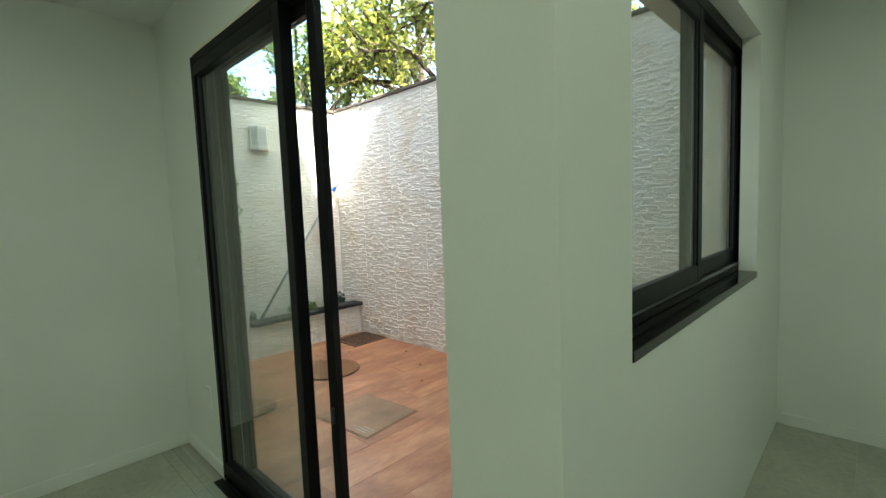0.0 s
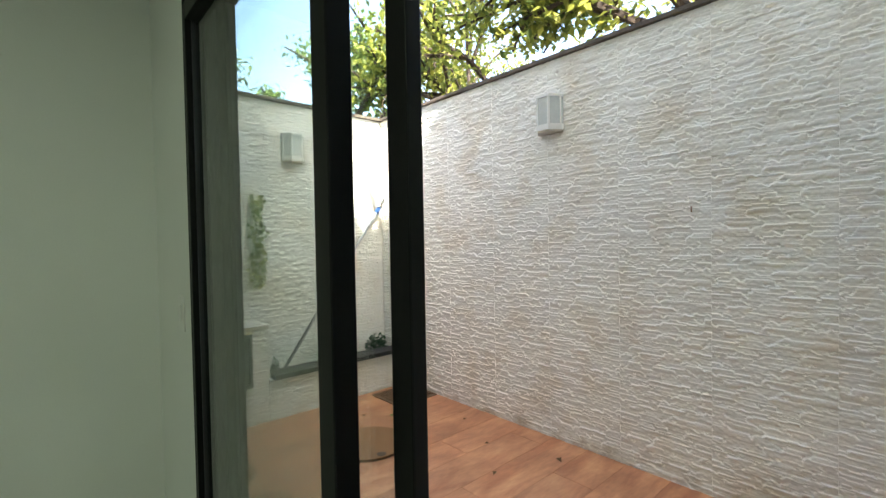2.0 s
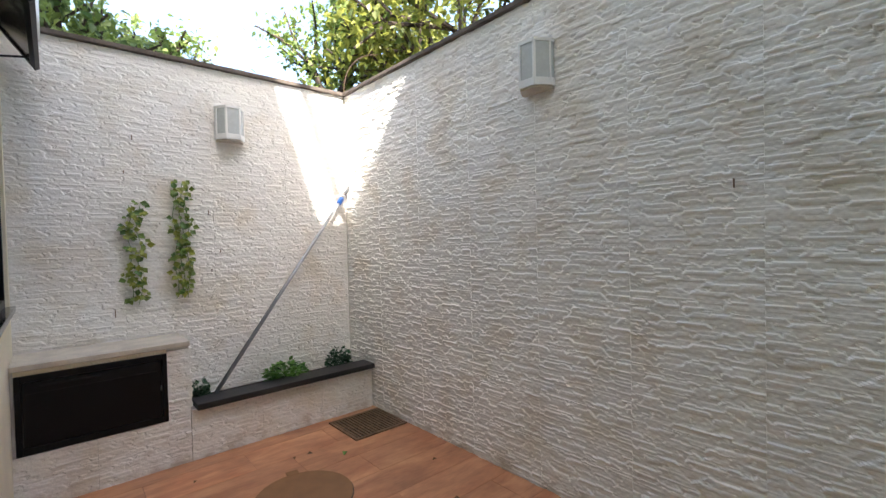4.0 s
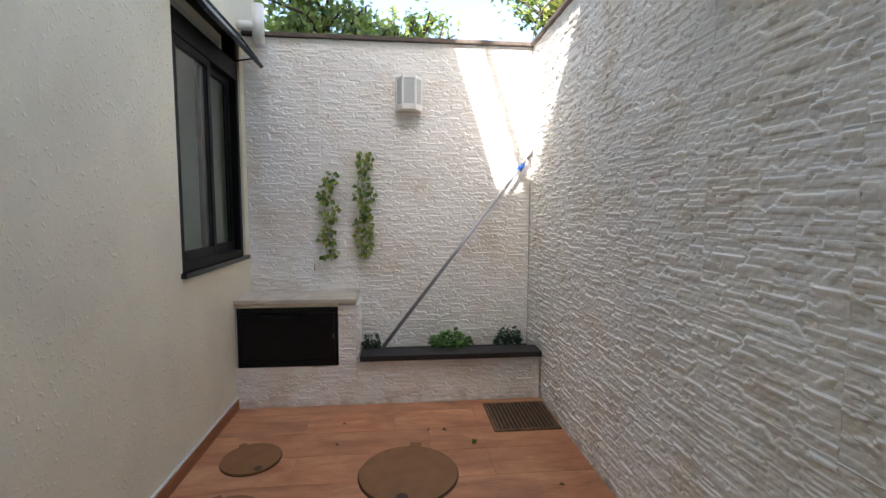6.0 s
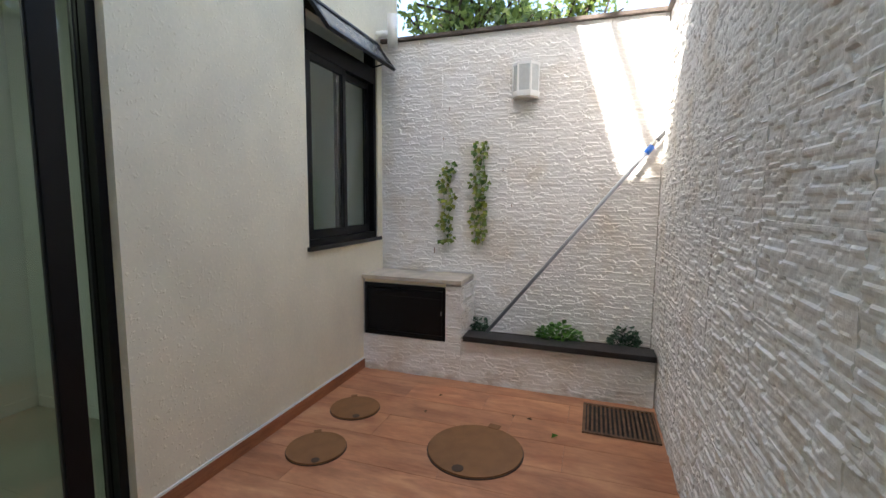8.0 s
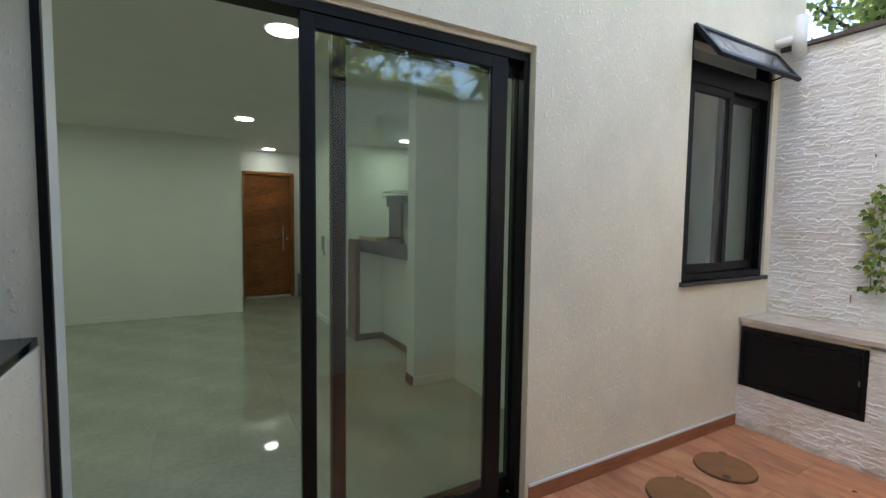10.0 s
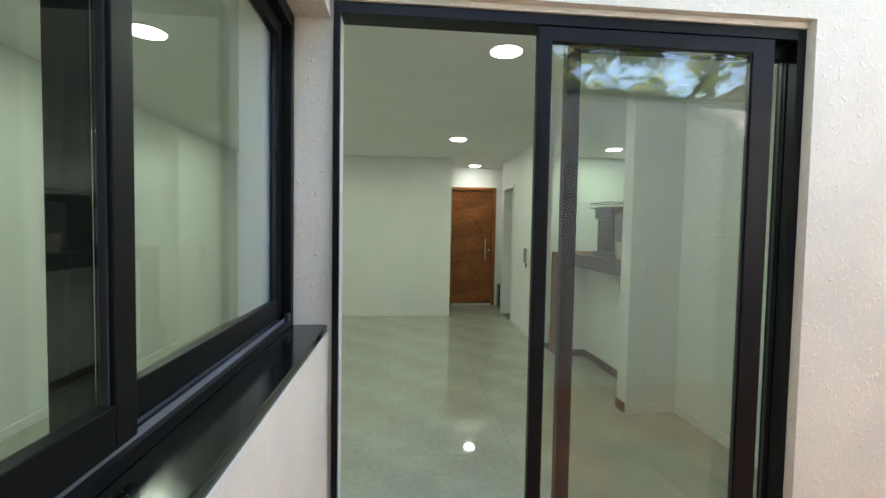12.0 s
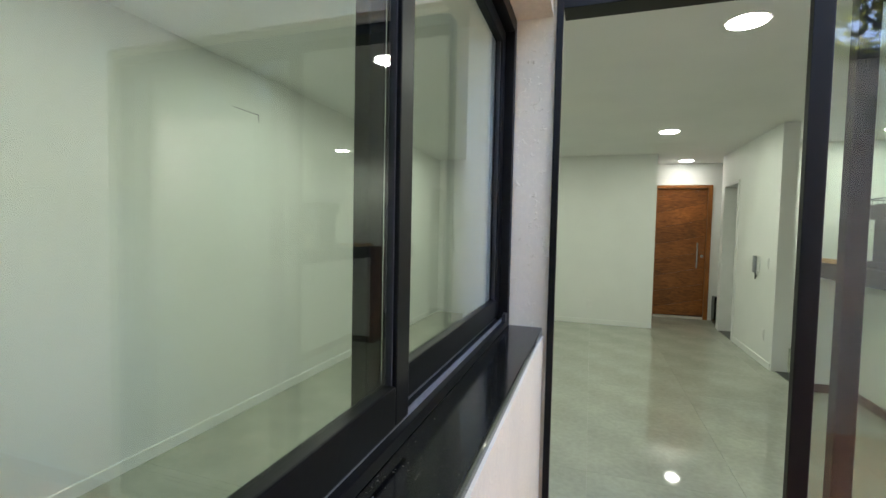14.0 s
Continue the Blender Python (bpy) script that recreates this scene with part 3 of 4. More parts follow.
leaf_frame(wie, WE0 + 0.037, em + 0.045, -0.027, -0.002, SILL + 0.036, WET - 0.052, 0.052, 0.05, "sash")

# ---- patio things ----
FRONT = -4.235
grill = thing("barbecue_grill", "built-in barbecue clad in white stone with a black steel door", "barbecue")
part("base", boxes((WEST + 0.02, FRONT, HOUSE + 0.002, 1.83, -0.005, 0.285)), CEMENT, grill)
part("side_wall", boxes((WEST + 0.02, FRONT, 1.712, 1.83, 0.2855, 0.721)), CEMENT, grill)
part("side_wall", boxes((FRONT - 0.22, FRONT, HOUSE + 0.002, 1.045, 0.2855, 0.721)), CEMENT, grill)
part("back_wall", boxes((WEST + 0.02, FRONT - 0.2205, HOUSE + 0.002, 1.7115, 0.2855, 0.721)), CEMENT, grill)
part("lintel", boxes((FRONT - 0.22, FRONT, 1.0455, 1.7115, 0.695, 0.721)), PLASTER, grill, "rendered strip over the steel door")
part("slab", boxes((WEST + 0.018, FRONT + 0.022, HOUSE + 0.002, 1.834, 0.722, 0.752), bevel=0.004), SLAB, grill, "worn beige stone slab top")
gd = part("door", boxes((FRONT - 0.012, FRONT + 0.004, 1.075, 1.682, 0.325, 0.655), bevel=0.002), STEEL_BLACK, grill, "black steel grill door")
for z in (0.36, 0.57):
    part("hinge", boxes((FRONT + 0.004, FRONT + 0.012, 1.055, 1.068, z, z + 0.05), bevel=0.002), STEEL_BLACK, gd)
part("latch", boxes((FRONT + 0.0045, FRONT + 0.014, 1.674, 1.682, 0.48, 0.51), bevel=0.002), GREY_PLASTIC, gd, "small worn steel latch")
part("vent_bar", boxes((FRONT + 0.0045, FRONT + 0.009, 1.09, 1.66, 0.590, 0.600), bevel=0.001), STEEL_BLACK, gd)
part("door_frame", boxes((FRONT - 0.02, FRONT + 0.010, 1.046, 1.072, 0.287, 0.694), (FRONT - 0.02, FRONT + 0.010, 1.686, 1.711, 0.287, 0.694),
     (FRONT - 0.02, FRONT + 0.010, 1.072, 1.686, 0.287, 0.322), (FRONT - 0.02, FRONT + 0.010, 1.072, 1.686, 0.660, 0.694), bevel=0.003), STEEL_BLACK, grill)
part("handle", rods([(FRONT + 0.010, 1.14, 0.634), (FRONT + 0.010, 1.40, 0.634)], 0.005), STEEL_BLACK, gd)
for w, h, y, z, s in ((0.34, 0.283, 1.37, 0, 101), (0.338, 0.283, 1.709, 0, 102), (0.118, 0.418, 1.829, 0.285, 103), (0.12, 0.283, 1.829, 0, 104)):
    clad(grill, w, h, pose(FRONT, y, z, 0, 0, EASTWARD), cladding_mesh(w, h, s, 0.42))
clad(grill, 0.33, 0.37, pose(WEST + 0.02, 1.83, 0.335, 0, 0, NORTHWARD), cladding_mesh(0.325, 0.37, 105))

planter = thing("planter_box", "low white stone planter with a dark slate edge", "planter")
part("front_wall", boxes((FRONT - 0.10, FRONT, 1.832, NORTH - 0.02, -0.005, 0.318)), CEMENT, planter)
part("edge", boxes((FRONT - 0.115, FRONT + 0.055, 1.858, NORTH - 0.017, 0.320, 0.358), bevel=0.004), SLATE_EDGE, planter, "dark slate edging slab")
part("soil", boxes((WEST + 0.017, FRONT - 0.116, 1.860, NORTH - 0.017, -0.005, 0.30)), SOIL, planter, "dark soil")
for i in range(3):
    w = (NORTH - 0.018 - 1.832) / 3
    clad(planter, w, 0.318, pose(FRONT, NORTH - 0.018 - i * w, 0, 0, 0, EASTWARD), cladding_mesh(w, 0.318, 120 + i, 0.42))


def disc(bm, x, y, z0, z1, r, seg=48):
    rod(bm, (x, y, z0), (x, y, z1), r, seg=seg)
    return bm


def manhole(x, y, r, turn, label):
    """A round cover with its rim, a lifting lug and a dark disc as the shade of a finger hole."""
    t = thing("manhole_cover", label, "manhole cover", pose(x, y, 0, 0, 0, turn), "manhole covers on the patio")
    part("rim", disc(bmesh.new(), 0, 0, 0.0005, 0.005, r), DARK_BROWN, t)
    bm = disc(bmesh.new(), 0, 0, 0.005, 0.013, r * 0.975)
    part("lid", bm, BROWN_COVER, t, smooth=False)
    part("lug", boxes((-r * 0.13, r * 0.13, r * 0.93, r * 1.14, 0.0055, 0.0145), bevel=0.003), BROWN_COVER, t)
    # dark disc on the lid stands in for the hole's shade
    part("finger_hole_shade", disc(bmesh.new(), 0, -r * 0.80, 0.0131, 0.0150, r * 0.085 + 0.008, 20), DARK_BROWN, t)


manhole(-3.37, 2.17, 0.258, 80, "large round brown painted manhole cover set in the tiles")
manhole(-3.58, 1.325, 0.158, 122, "small round brown painted manhole cover near the grill")
manhole(-3.10, 1.365, 0.160, 122, "small round brown painted manhole cover by the wall")

hatch = thing("access_hatch", "square tiled access hatch with a dusty brown face", "access hatch", pose(-2.385, 1.84, 0, 0, 0, 5))
part("hatch_frame", boxes((-0.26, 0.26, -0.235, -0.225, 0.0005, 0.004), (-0.26, 0.26, 0.225, 0.235, 0.0005, 0.004), (-0.26, -0.25, -0.225, 0.225, 0.0005, 0.004), (0.25, 0.26, -0.225, 0.225, 0.0005, 0.004)), HATCH, hatch)
part("hatch_lid", boxes((-0.247, 0.247, -0.222, 0.222, 0.0005, 0.006), bevel=0.002), HATCH, hatch)
part("scrape_mark", boxes((0.10, 0.20, -0.19, -0.183, 0.0062, 0.0072), (0.06, 0.21, -0.165, -0.160, 0.0062, 0.0072), (0.12, 0.22, -0.14, -0.135, 0.0062, 0.0072)), SLAB, hatch, "pale dried cement scrapes")

grate = thing("drain_grate", "rusty brown iron drain grate in the corner", "drain")
GX0, GX1, GY0, GY1 = -4.150, -3.755, 2.705, 3.128
part("grate_frame", boxes((GX0, GX1, GY0, GY0 + 0.018, 0.0005, 0.012), (GX0, GX1, GY1 - 0.018, GY1, 0.0005, 0.012), (GX0, GX0 + 0.018, GY0 + 0.018, GY1 - 0.018, 0.0005, 0.012), (GX1 - 0.018, GX1, GY0 + 0.018, GY1 - 0.018, 0.0005, 0.012), bevel=0.002), RUST, grate)
# thin black sheet on the tiles in place of the pit's shade
part("pit_shade", boxes((GX0 + 0.018, GX1 - 0.018, GY0 + 0.018, GY1 - 0.018, 0.0004, 0.0014)), STEEL_BLACK, grate, "thin black sheet painted as the shade under the slats")
for i in range(15):
    y = GY0 + 0.031 + i * 0.0258
    part("slat", boxes((GX0 + 0.018, GX1 - 0.018, y - 0.0058, y + 0.0058, 0.0016, 0.011)), RUST, grate)


def wall_lamp(m, label):
    """A half-hexagonal white sconce with frosted panes, its back on the wall at local y = 0."""
    t = thing("wall_lamp", label, "wall lamp", m, "sconces on the patio walls")
    h, hw, fw, dep = 0.245, 0.098, 0.048, 0.105
    plan = [(-hw, 0), (hw, 0), (hw, 0.030), (fw, dep), (-fw, dep), (-hw, 0.030)]

    def prism(z0, z1, k=1.0):
        bm = bmesh.new()
        lo = [bm.verts.new((x * k, y * k if y else 0, z0)) for x, y in plan]
        hi = [bm.verts.new((x * k, y * k if y else 0, z1)) for x, y in plan]
        bm.faces.new(lo[::-1])
        bm.faces.new(hi)
        for i in range(6):
            j = (i + 1) % 6
            bm.faces.new((lo[i], lo[j], hi[j], hi[i]))
        return bm

    part("bottom_band", prism(0.012, 0.050), WHITE_PLASTIC, t)
    # underside in a beige darker than the white bands
    part("bottom_plate", prism(0.0, 0.0118, 0.93), SLAB, t, "beige underside")
    part("top_band", prism(h - 0.016, h), WHITE_PLASTIC, t)
    part("diffuser", prism(0.0502, h - 0.0162, 0.94), FROST, t, "frosted glass panes")
    for (xa, ya), (xb, yb) in zip(plan[1:5], plan[2:6]):
        a, b = Vector((xa, ya, 0)), Vector((xb, yb, 0))
        run = (b - a).length
        face = pose(xa, ya, 0, 0, 0, math.degrees(math.atan2(yb - ya, xb - xa)))
        bar = 0.010
        bm = boxes((0.0005, bar, 0.0, 0.006, 0.0505, h - 0.0165), (run - bar, run - 0.0005, 0.0, 0.006, 0.0505, h - 0.0165)) if run > 0.04 else boxes((0.001, run - 0.001, 0.0, 0.006, 0.0505, h - 0.0165))
        bm.transform(face)
        part("face_frame", bm, WHITE_PLASTIC, t)
    return t


wall_lamp(pose(WEST + 0.010, 2.205, 2.068, 0, 0, EASTWARD), "white half-hexagonal sconce on the end wall")
wall_lamp(pose(-2.538, NORTH - 0.010, 2.082, 0, 0, SOUTHWARD), "white half-hexagonal sconce on the long wall")

pole = thing("telescopic_pole", "grey telescopic pole with blue joint leaning in the corner", "pole")
PA, PB = Vector((-4.335, 2.00, 0.36)), Vector((-4.515, 3.035, 1.66))
PC = PB + (PB - PA).normalized() * 0.20
part("lower_tube", rod(bmesh.new(), PA, PB, 0.0135, seg=16), ALU, pole, smooth=True)
part("joint", rod(bmesh.new(), PB - (PB - PA).normalized() * 0.005, PB + (PB - PA).normalized() * 0.055, 0.021, seg=16), BLUE, pole, "blue twist joint", smooth=True)
part("upper_tube", rod(bmesh.new(), PB, PC, 0.010, seg=16), CHROME, pole, smooth=True)
part("hook_tip", rod(rod(bmesh.new(), PC - (PB - PA).normalized() * 0.10, PC, 0.016, 0.011), PC, PC + Vector((0.02, 0.005, 0.03)), 0.007), DARK_PLASTIC, pole, "dark tip")

pipe = thing("drain_pipe", "short white plastic pipe elbow sticking out of the house", "pipe")
part("stub", rod(bmesh.new(), (-4.50, HOUSE - 0.01, 2.62), (-4.50, 1.14, 2.62), 0.030, seg=20), PVC, pipe, smooth=True)
part("downspout", rod(bmesh.new(), (-4.50, 1.165, 2.51), (-4.50, 1.165, 2.76), 0.040, seg=20), PVC, pipe, smooth=True)


def leaf_mesh(verts, faces, c, d, n, size, wide=0.5, fold=0.25):
    """Adds a folded leaf blade of four triangles at c, pointing along d with normal n."""
    s = d.cross(n).normalized() * size * wide
    up = n * size * fold * 0.5
    k = len(verts)
    verts.extend([c, c + d * size * 0.45 + s + up, c + d * size, c + d * size * 0.45 - s + up, c + d * size * 0.5])
    faces.extend([(k, k + 1, k + 4), (k + 1, k + 2, k + 4), (k + 2, k + 3, k + 4), (k + 3, k, k + 4)])


def vec(rng, spread=1.0):
    v = Vector((rng.gauss(0, 1), rng.gauss(0, 1), rng.gauss(0, 1)))
    return v.normalized() * spread


def garland(y, z0, z1, wide, strands, seed):
    """A hanging ivy garland on the end wall: thin stems and many heart-shaped leaves."""
    rng = random.Random(seed)
    t = thing("ivy_garland", "hanging green and yellow ivy garland on the stone wall", "hanging plant", None, "ivy garlands")
    verts, faces = [], []
    for s in range(strands):
        yy = y + (s - (strands - 1) / 2) * wide / max(1, strands)
        pts = [(WEST + 0.03, yy + 0.012 * math.sin(z * 16 + s), z0 - (z0 - z1) * z) for z in [i / 14 for i in range(15)]]
        part("stem", rods(pts, 0.0022, 5), LEAF_HERB, t)
        for i in range(58):
            f = rng.random()
            p = Vector(pts[int(f * 14)]) + Vector((rng.uniform(0.0, 0.035), rng.uniform(-0.028, 0.028), rng.uniform(-0.02, 0.02)))
            d = Vector((rng.uniform(-0.1, 0.5), rng.uniform(-0.9, 0.9), rng.uniform(-1.0, 0.1))).normalized()
            leaf_mesh(verts, faces, p, d, (Vector((1, 0, 0.4)) + vec(rng, 0.5)).normalized(), rng.uniform(0.028, 0.052), 0.42)
    ob = new("leaves", raw_mesh("leaves", verts, faces, LEAF_IVY))
    ob.parent = t


garland(1.61, 1.60, 0.97, 0.10, 2, 1)
garland(1.875, 1.76, 0.985, 0.11, 3, 2)


def herb(x, y, z, r, h, count, size, mat, label, seed, name="herb_plant"):
    rng = random.Random(seed)
    t = thing(name, label, "plant", pose(x, y, z), "plants in the planter")
    verts, faces = [], []
    bm = bmesh.new()
    for i in range(16):
        a = rng.random() * 6.28
        rod(bm, (0, 0, -0.01), (math.cos(a) * r * 0.75, math.sin(a) * r * 0.75, h * rng.uniform(0.5, 0.9)), 0.002, seg=5)
    part("stems", bm, mat, t)
    for i in range(count):
        a, q = rng.random() * 6.28, math.sqrt(rng.random())
        c = Vector((math.cos(a) * r * q * 0.75, math.sin(a) * r * q, h * rng.uniform(0.15, 1.0) * (1.05 - 0.6 * q * q)))
        d = (Vector((math.cos(a), math.sin(a), rng.uniform(-0.2, 0.7))) + vec(rng, 0.5)).normalized()
        leaf_mesh(verts, faces, c, d, (Vector((0, 0, 1)) + vec(rng, 0.5)).normalized(), size * rng.uniform(0.7, 1.3), 0.42)
    ob = new("leaves", raw_mesh("leaves", verts, faces, mat))
    ob.parent = t


herb(-4.44, 1.925, 0.30, 0.055, 0.14, 120, 0.035, LEAF_DARK, "small dark green fern beside the pole foot", 3, "fern")
herb(-4.43, 2.51, 0.30, 0.15, 0.15, 260, 0.042, LEAF_HERB, "bright green leafy herb in the planter", 4)
herb(-4.44, 2.955, 0.30, 0.10, 0.17, 300, 0.032, LEAF_DARK, "dark bushy green plant in the planter corner", 5, "bushy_plant")


def fallen(x, y, size, turn, mat, label):
    v, f = [], []
    leaf_mesh(v, f, Vector((0, 0, 0.003)), Vector((1, 0, 0.02)).normalized(), Vector((0, 0, 1)), size, 0.32, 0.5)
    ob = new("fallen_leaf", raw_mesh("fallen_leaf", v, f, mat))
    ob.matrix_world = pose(x, y, 0.001, 0, 0, turn)
    tagged(ob, label, "leaf", "fallen leaves on the patio")


fallen(-3.63, 2.545, 0.055, 140, LEAF_HERB, "fresh green fallen leaf on the tiles")
for i, (x, y, s) in enumerate(((-3.83, 2.30, 0.035), (-3.81, 2.38, 0.04), (-3.93, 1.77, 0.03), (-3.67, 1.77, 0.035), (-3.20, 2.94, 0.035), (-2.37, 2.90, 0.06), (-2.82, 2.73, 0.035), (-2.51, 2.47, 0.045))):
    fallen(x, y, s, i * 67, LEAF_DRY, "dry brown fallen leaf on the tiles")

wire = thing("bent_wire", "thin dark wire arching up from the wall corner", "wire")
part("wire_arc", rods([(WEST + 0.03, NORTH - 0.02 + 0.35 * a * a, TOP + 0.028 + 0.42 * math.sin(a * 1.35)) for a in [i / 12 for i in range(13)]], 0.004, 6), DARK_BROWN, wire)

rail = thing("roof_handrail", "thin grey metal handrail along the roof edge", "handrail")
part("top_rail", rod(bmesh.new(), (-4.70, 0.99, 8.13), (1.80, 0.99, 8.13), 0.052, seg=12), ALU, rail, smooth=True)
for x in (-4.70, 1.80):
    part("post", rod(bmesh.new(), (x, 0.99, 7.30), (x, 0.99, 8.13), 0.02, seg=12), ALU, rail)

# ---- trees beyond the walls ----
def tree(x, y, height, spread, low, count, size, mat, label, seed, lean=(0, 0)):
    rng = random.Random(seed)
    t = thing("tree", label, "tree", pose(x, y, -0.12))
    bm = bmesh.new()
    fork = Vector((lean[0] * 0.4, lean[1] * 0.4, low))
    rod(bm, (0, 0, 0), fork * 0.5 + Vector((0.05, 0, 0)), 0.22, 0.18, 12)
    rod(bm, fork * 0.5 + Vector((0.05, 0, 0)), fork, 0.18, 0.15, 12)
    tips = []

    def grow(a, d, length, r, level):
        b = a + d * length
        rod(bm, a, b, r, r * 0.7, 7 if level < 2 else 5)
        if level >= 4:
            tips.append((a, b))
            return
        if level >= 2:
            tips.append((a, b))
        for _ in range(3 if level < 3 else 2):
            nd = (d + vec(rng, 0.75) + Vector((lean[0] * 0.05, lean[1] * 0.05, 0.06))).normalized()
            grow(b, nd, length * rng.uniform(0.62, 0.9), r * 0.62, level + 1)

    for i in range(5):
        a = i * 1.256 + rng.uniform(-0.4, 0.4)
        d = Vector((math.cos(a) * spread, math.sin(a) * spread, rng.uniform(0.25, 0.9))).normalized()
        grow(fork, d, height * 0.22, 0.12, 0)
    part("trunk", bm, BARK, t)
    verts, faces = [], []
    for i in range(count):
        a, b = tips[rng.randrange(len(tips))]
        c = a.lerp(b, rng.random()) + vec(rng, rng.random() * height * 0.055)
        d = (vec(rng) + Vector((0, 0, -0.35))).normalized()
        leaf_mesh(verts, faces, c, d, (Vector((0, 0, 1)) + vec(rng, 0.8)).normalized(), size * rng.uniform(0.6, 1.3), 0.3)
    ob = new("crown", raw_mesh("crown", verts, faces, mat))
    ob.parent = t


tree(-1.2, 6.6, 6.5, 1.2, 2.9, 21000, 0.11, LEAF_TREE, "broad leafy tree overhanging the long garden wall", 21)
tree(-6.0, 7.6, 6.5, 1.1, 2.8, 19000, 0.11, LEAF_TREE, "broad leafy tree behind the garden wall", 22)
tree(-8.2, 3.6, 5.0, 1.5, 1.9, 19000, 0.10, LEAF_LIGHT, "light feathery tree behind the end wall", 23)
tree(-8.6, 0.4, 5.0, 1.5, 1.9, 19000, 0.10, LEAF_LIGHT, "light feathery tree behind the end wall", 24)
tree(-9.3, 2.2, 5.0, 1.5, 2.0, 19000, 0.10, LEAF_LIGHT, "light feathery tree behind the end wall", 25)

# ---- inside ----
def downlight(x, y, label="round recessed ceiling light switched on", power=1.0):
    t = thing("ceiling_light", label, "ceiling light", pose(x, y, CEIL), "recessed ceiling lights")
    part("trim_ring", rod(bmesh.new(), (0, 0, -0.006), (0, 0, -0.0005), 0.108, seg=40), WHITE_PLASTIC, t)
    part("diffuser", rod(bmesh.new(), (0, 0, -0.009), (0, 0, -0.0061), 0.096, seg=40), LAMP_GLOW, t, "glowing white diffuser")
    l = bpy.data.lights.new("ceiling_light_lamp", "AREA")
    l.shape, l.size, l.energy, l.color = 'DISK', 0.19, LAMP_WATTS * power, LAMP_COLOUR
    lo = new("ceiling_light_lamp", l)
    lo.matrix_world = pose(x, y, CEIL - 0.012)


downlight(-1.46, -0.18, power=0.7)
downlight(-1.50, -2.92)
downlight(0.66, -0.18)
downlight(0.66, -2.92)
# unseen light, added only to brighten the window room
downlight(0.66, 1.90, power=0.7)
downlight(-2.07, -5.15, "round recessed hall ceiling light switched on", 0.16)
downlight(-3.65, -3.23, "round recessed kitchen ceiling light switched on")

ent = tagged(new("door_2"), "red-brown wooden entrance door with slanting boards", kind="structure")
DX0, DX1, DY = -2.465, -1.735, -5.50
part("door_frame", boxes((-2.528, DX0 - 0.002, DY - 0.10, DY + 0.02, 0.0, 2.155), (DX1 + 0.002, -1.702, DY - 0.10, DY + 0.02, 0.0, 2.155), (DX0 - 0.002, DX1 + 0.002, DY - 0.10, DY + 0.02, 2.105, 2.155), bevel=0.004), WOOD_FRAME, ent, "orange wood door frame")
leafd = part("door_leaf", boxes((DX0, DX1, DY - 0.06, DY - 0.025, 0.035, 2.10)), DARK_WOOD, ent)
n = 9
for i in range(n):
    bm = bmesh.new()
    hgt = 2.063 / (n - 1)
    zc = 0.037 + (i - 0.5) * hgt
    z00, z01, z10, z11 = zc + 0.16, zc, zc + 0.16 + hgt - 0.004, zc + hgt - 0.004
    clampz = [min(max(q, 0.037), 2.098) for q in (z00, z01, z11, z10)]
    if clampz[3] - clampz[0] < 0.004 and clampz[2] - clampz[1] < 0.004:
        continue
    xs = (DX0 + 0.002, DX1 - 0.002, DX1 - 0.002, DX0 + 0.002)
    fr = [bm.verts.new((a, DY - 0.015, z)) for a, z in zip(xs, clampz)]
    bk = [bm.verts.new((a, DY - 0.0248, z)) for a, z in zip(xs, clampz)]
    bm.faces.new(fr)
    bm.faces.new(bk[::-1])
    for a in range(4):
        b = (a + 1) % 4
        bm.faces.new((fr[b], fr[a], bk[a], bk[b]))
    bmesh.ops.remove_doubles(bm, verts=bm.verts, dist=0.0005)
    bmesh.ops.recalc_face_normals(bm, faces=bm.faces)
    part("board", bm, WOOD, leafd)
part("pull_handle", rods([(DX0 + 0.13, DY - 0.015, 0.84), (DX0 + 0.13, DY + 0.045, 0.84), (DX0 + 0.13, DY + 0.045, 1.22), (DX0 + 0.13, DY - 0.015, 1.22)], 0.012), CHROME, leafd, "brushed steel pull handle")
part("lock", rod(bmesh.new(), (DX0 + 0.05, DY - 0.02, 1.02), (DX0 + 0.05, DY + 0.0, 1.02), 0.022, seg=16), CHROME, leafd)
# strip filling the door gap, coloured pale like daylight coming through
part("threshold", boxes((DX0, DX1, DY - 0.08, DY - 0.002, 0.0, 0.03)), DAYLIGHT_GAP, ent, "pale strip painted as daylight under the door")

side = tagged(new("door_3"), "open white side doorway in the corridor wall", kind="structure")
part("door_frame", boxes((-2.66, -2.485, -4.06, -4.02, 0.0, 2.08), (-2.66, -2.485, -4.70, -4.66, 0.0, 2.08), (-2.66, -2.485, -4.66, -4.06, 2.04, 2.08), bevel=0.003), WHITE_PLASTIC, side)
part("threshold", boxes((-2.66, -2.49, -4.66, -4.06, -0.004, 0.006)), GRANITE, side, "black granite threshold")

struct("threshold_kitchen", boxes((-2.66, -2.535, -2.715, -2.41, 0.0005, 0.005)), GRANITE, "black granite strip across the kitchen entrance")
recess = thing("stone_ledge", "black granite ledge in the hall recess", "ledge")
part("base", boxes((-3.055, -2.56, -5.30, -4.86, 0.0, 0.06), bevel=0.003), GRANITE, recess)
part("step", boxes((-3.055, -2.58, -5.49, -5.305, 0.0, 0.40), bevel=0.003), GRANITE, recess)

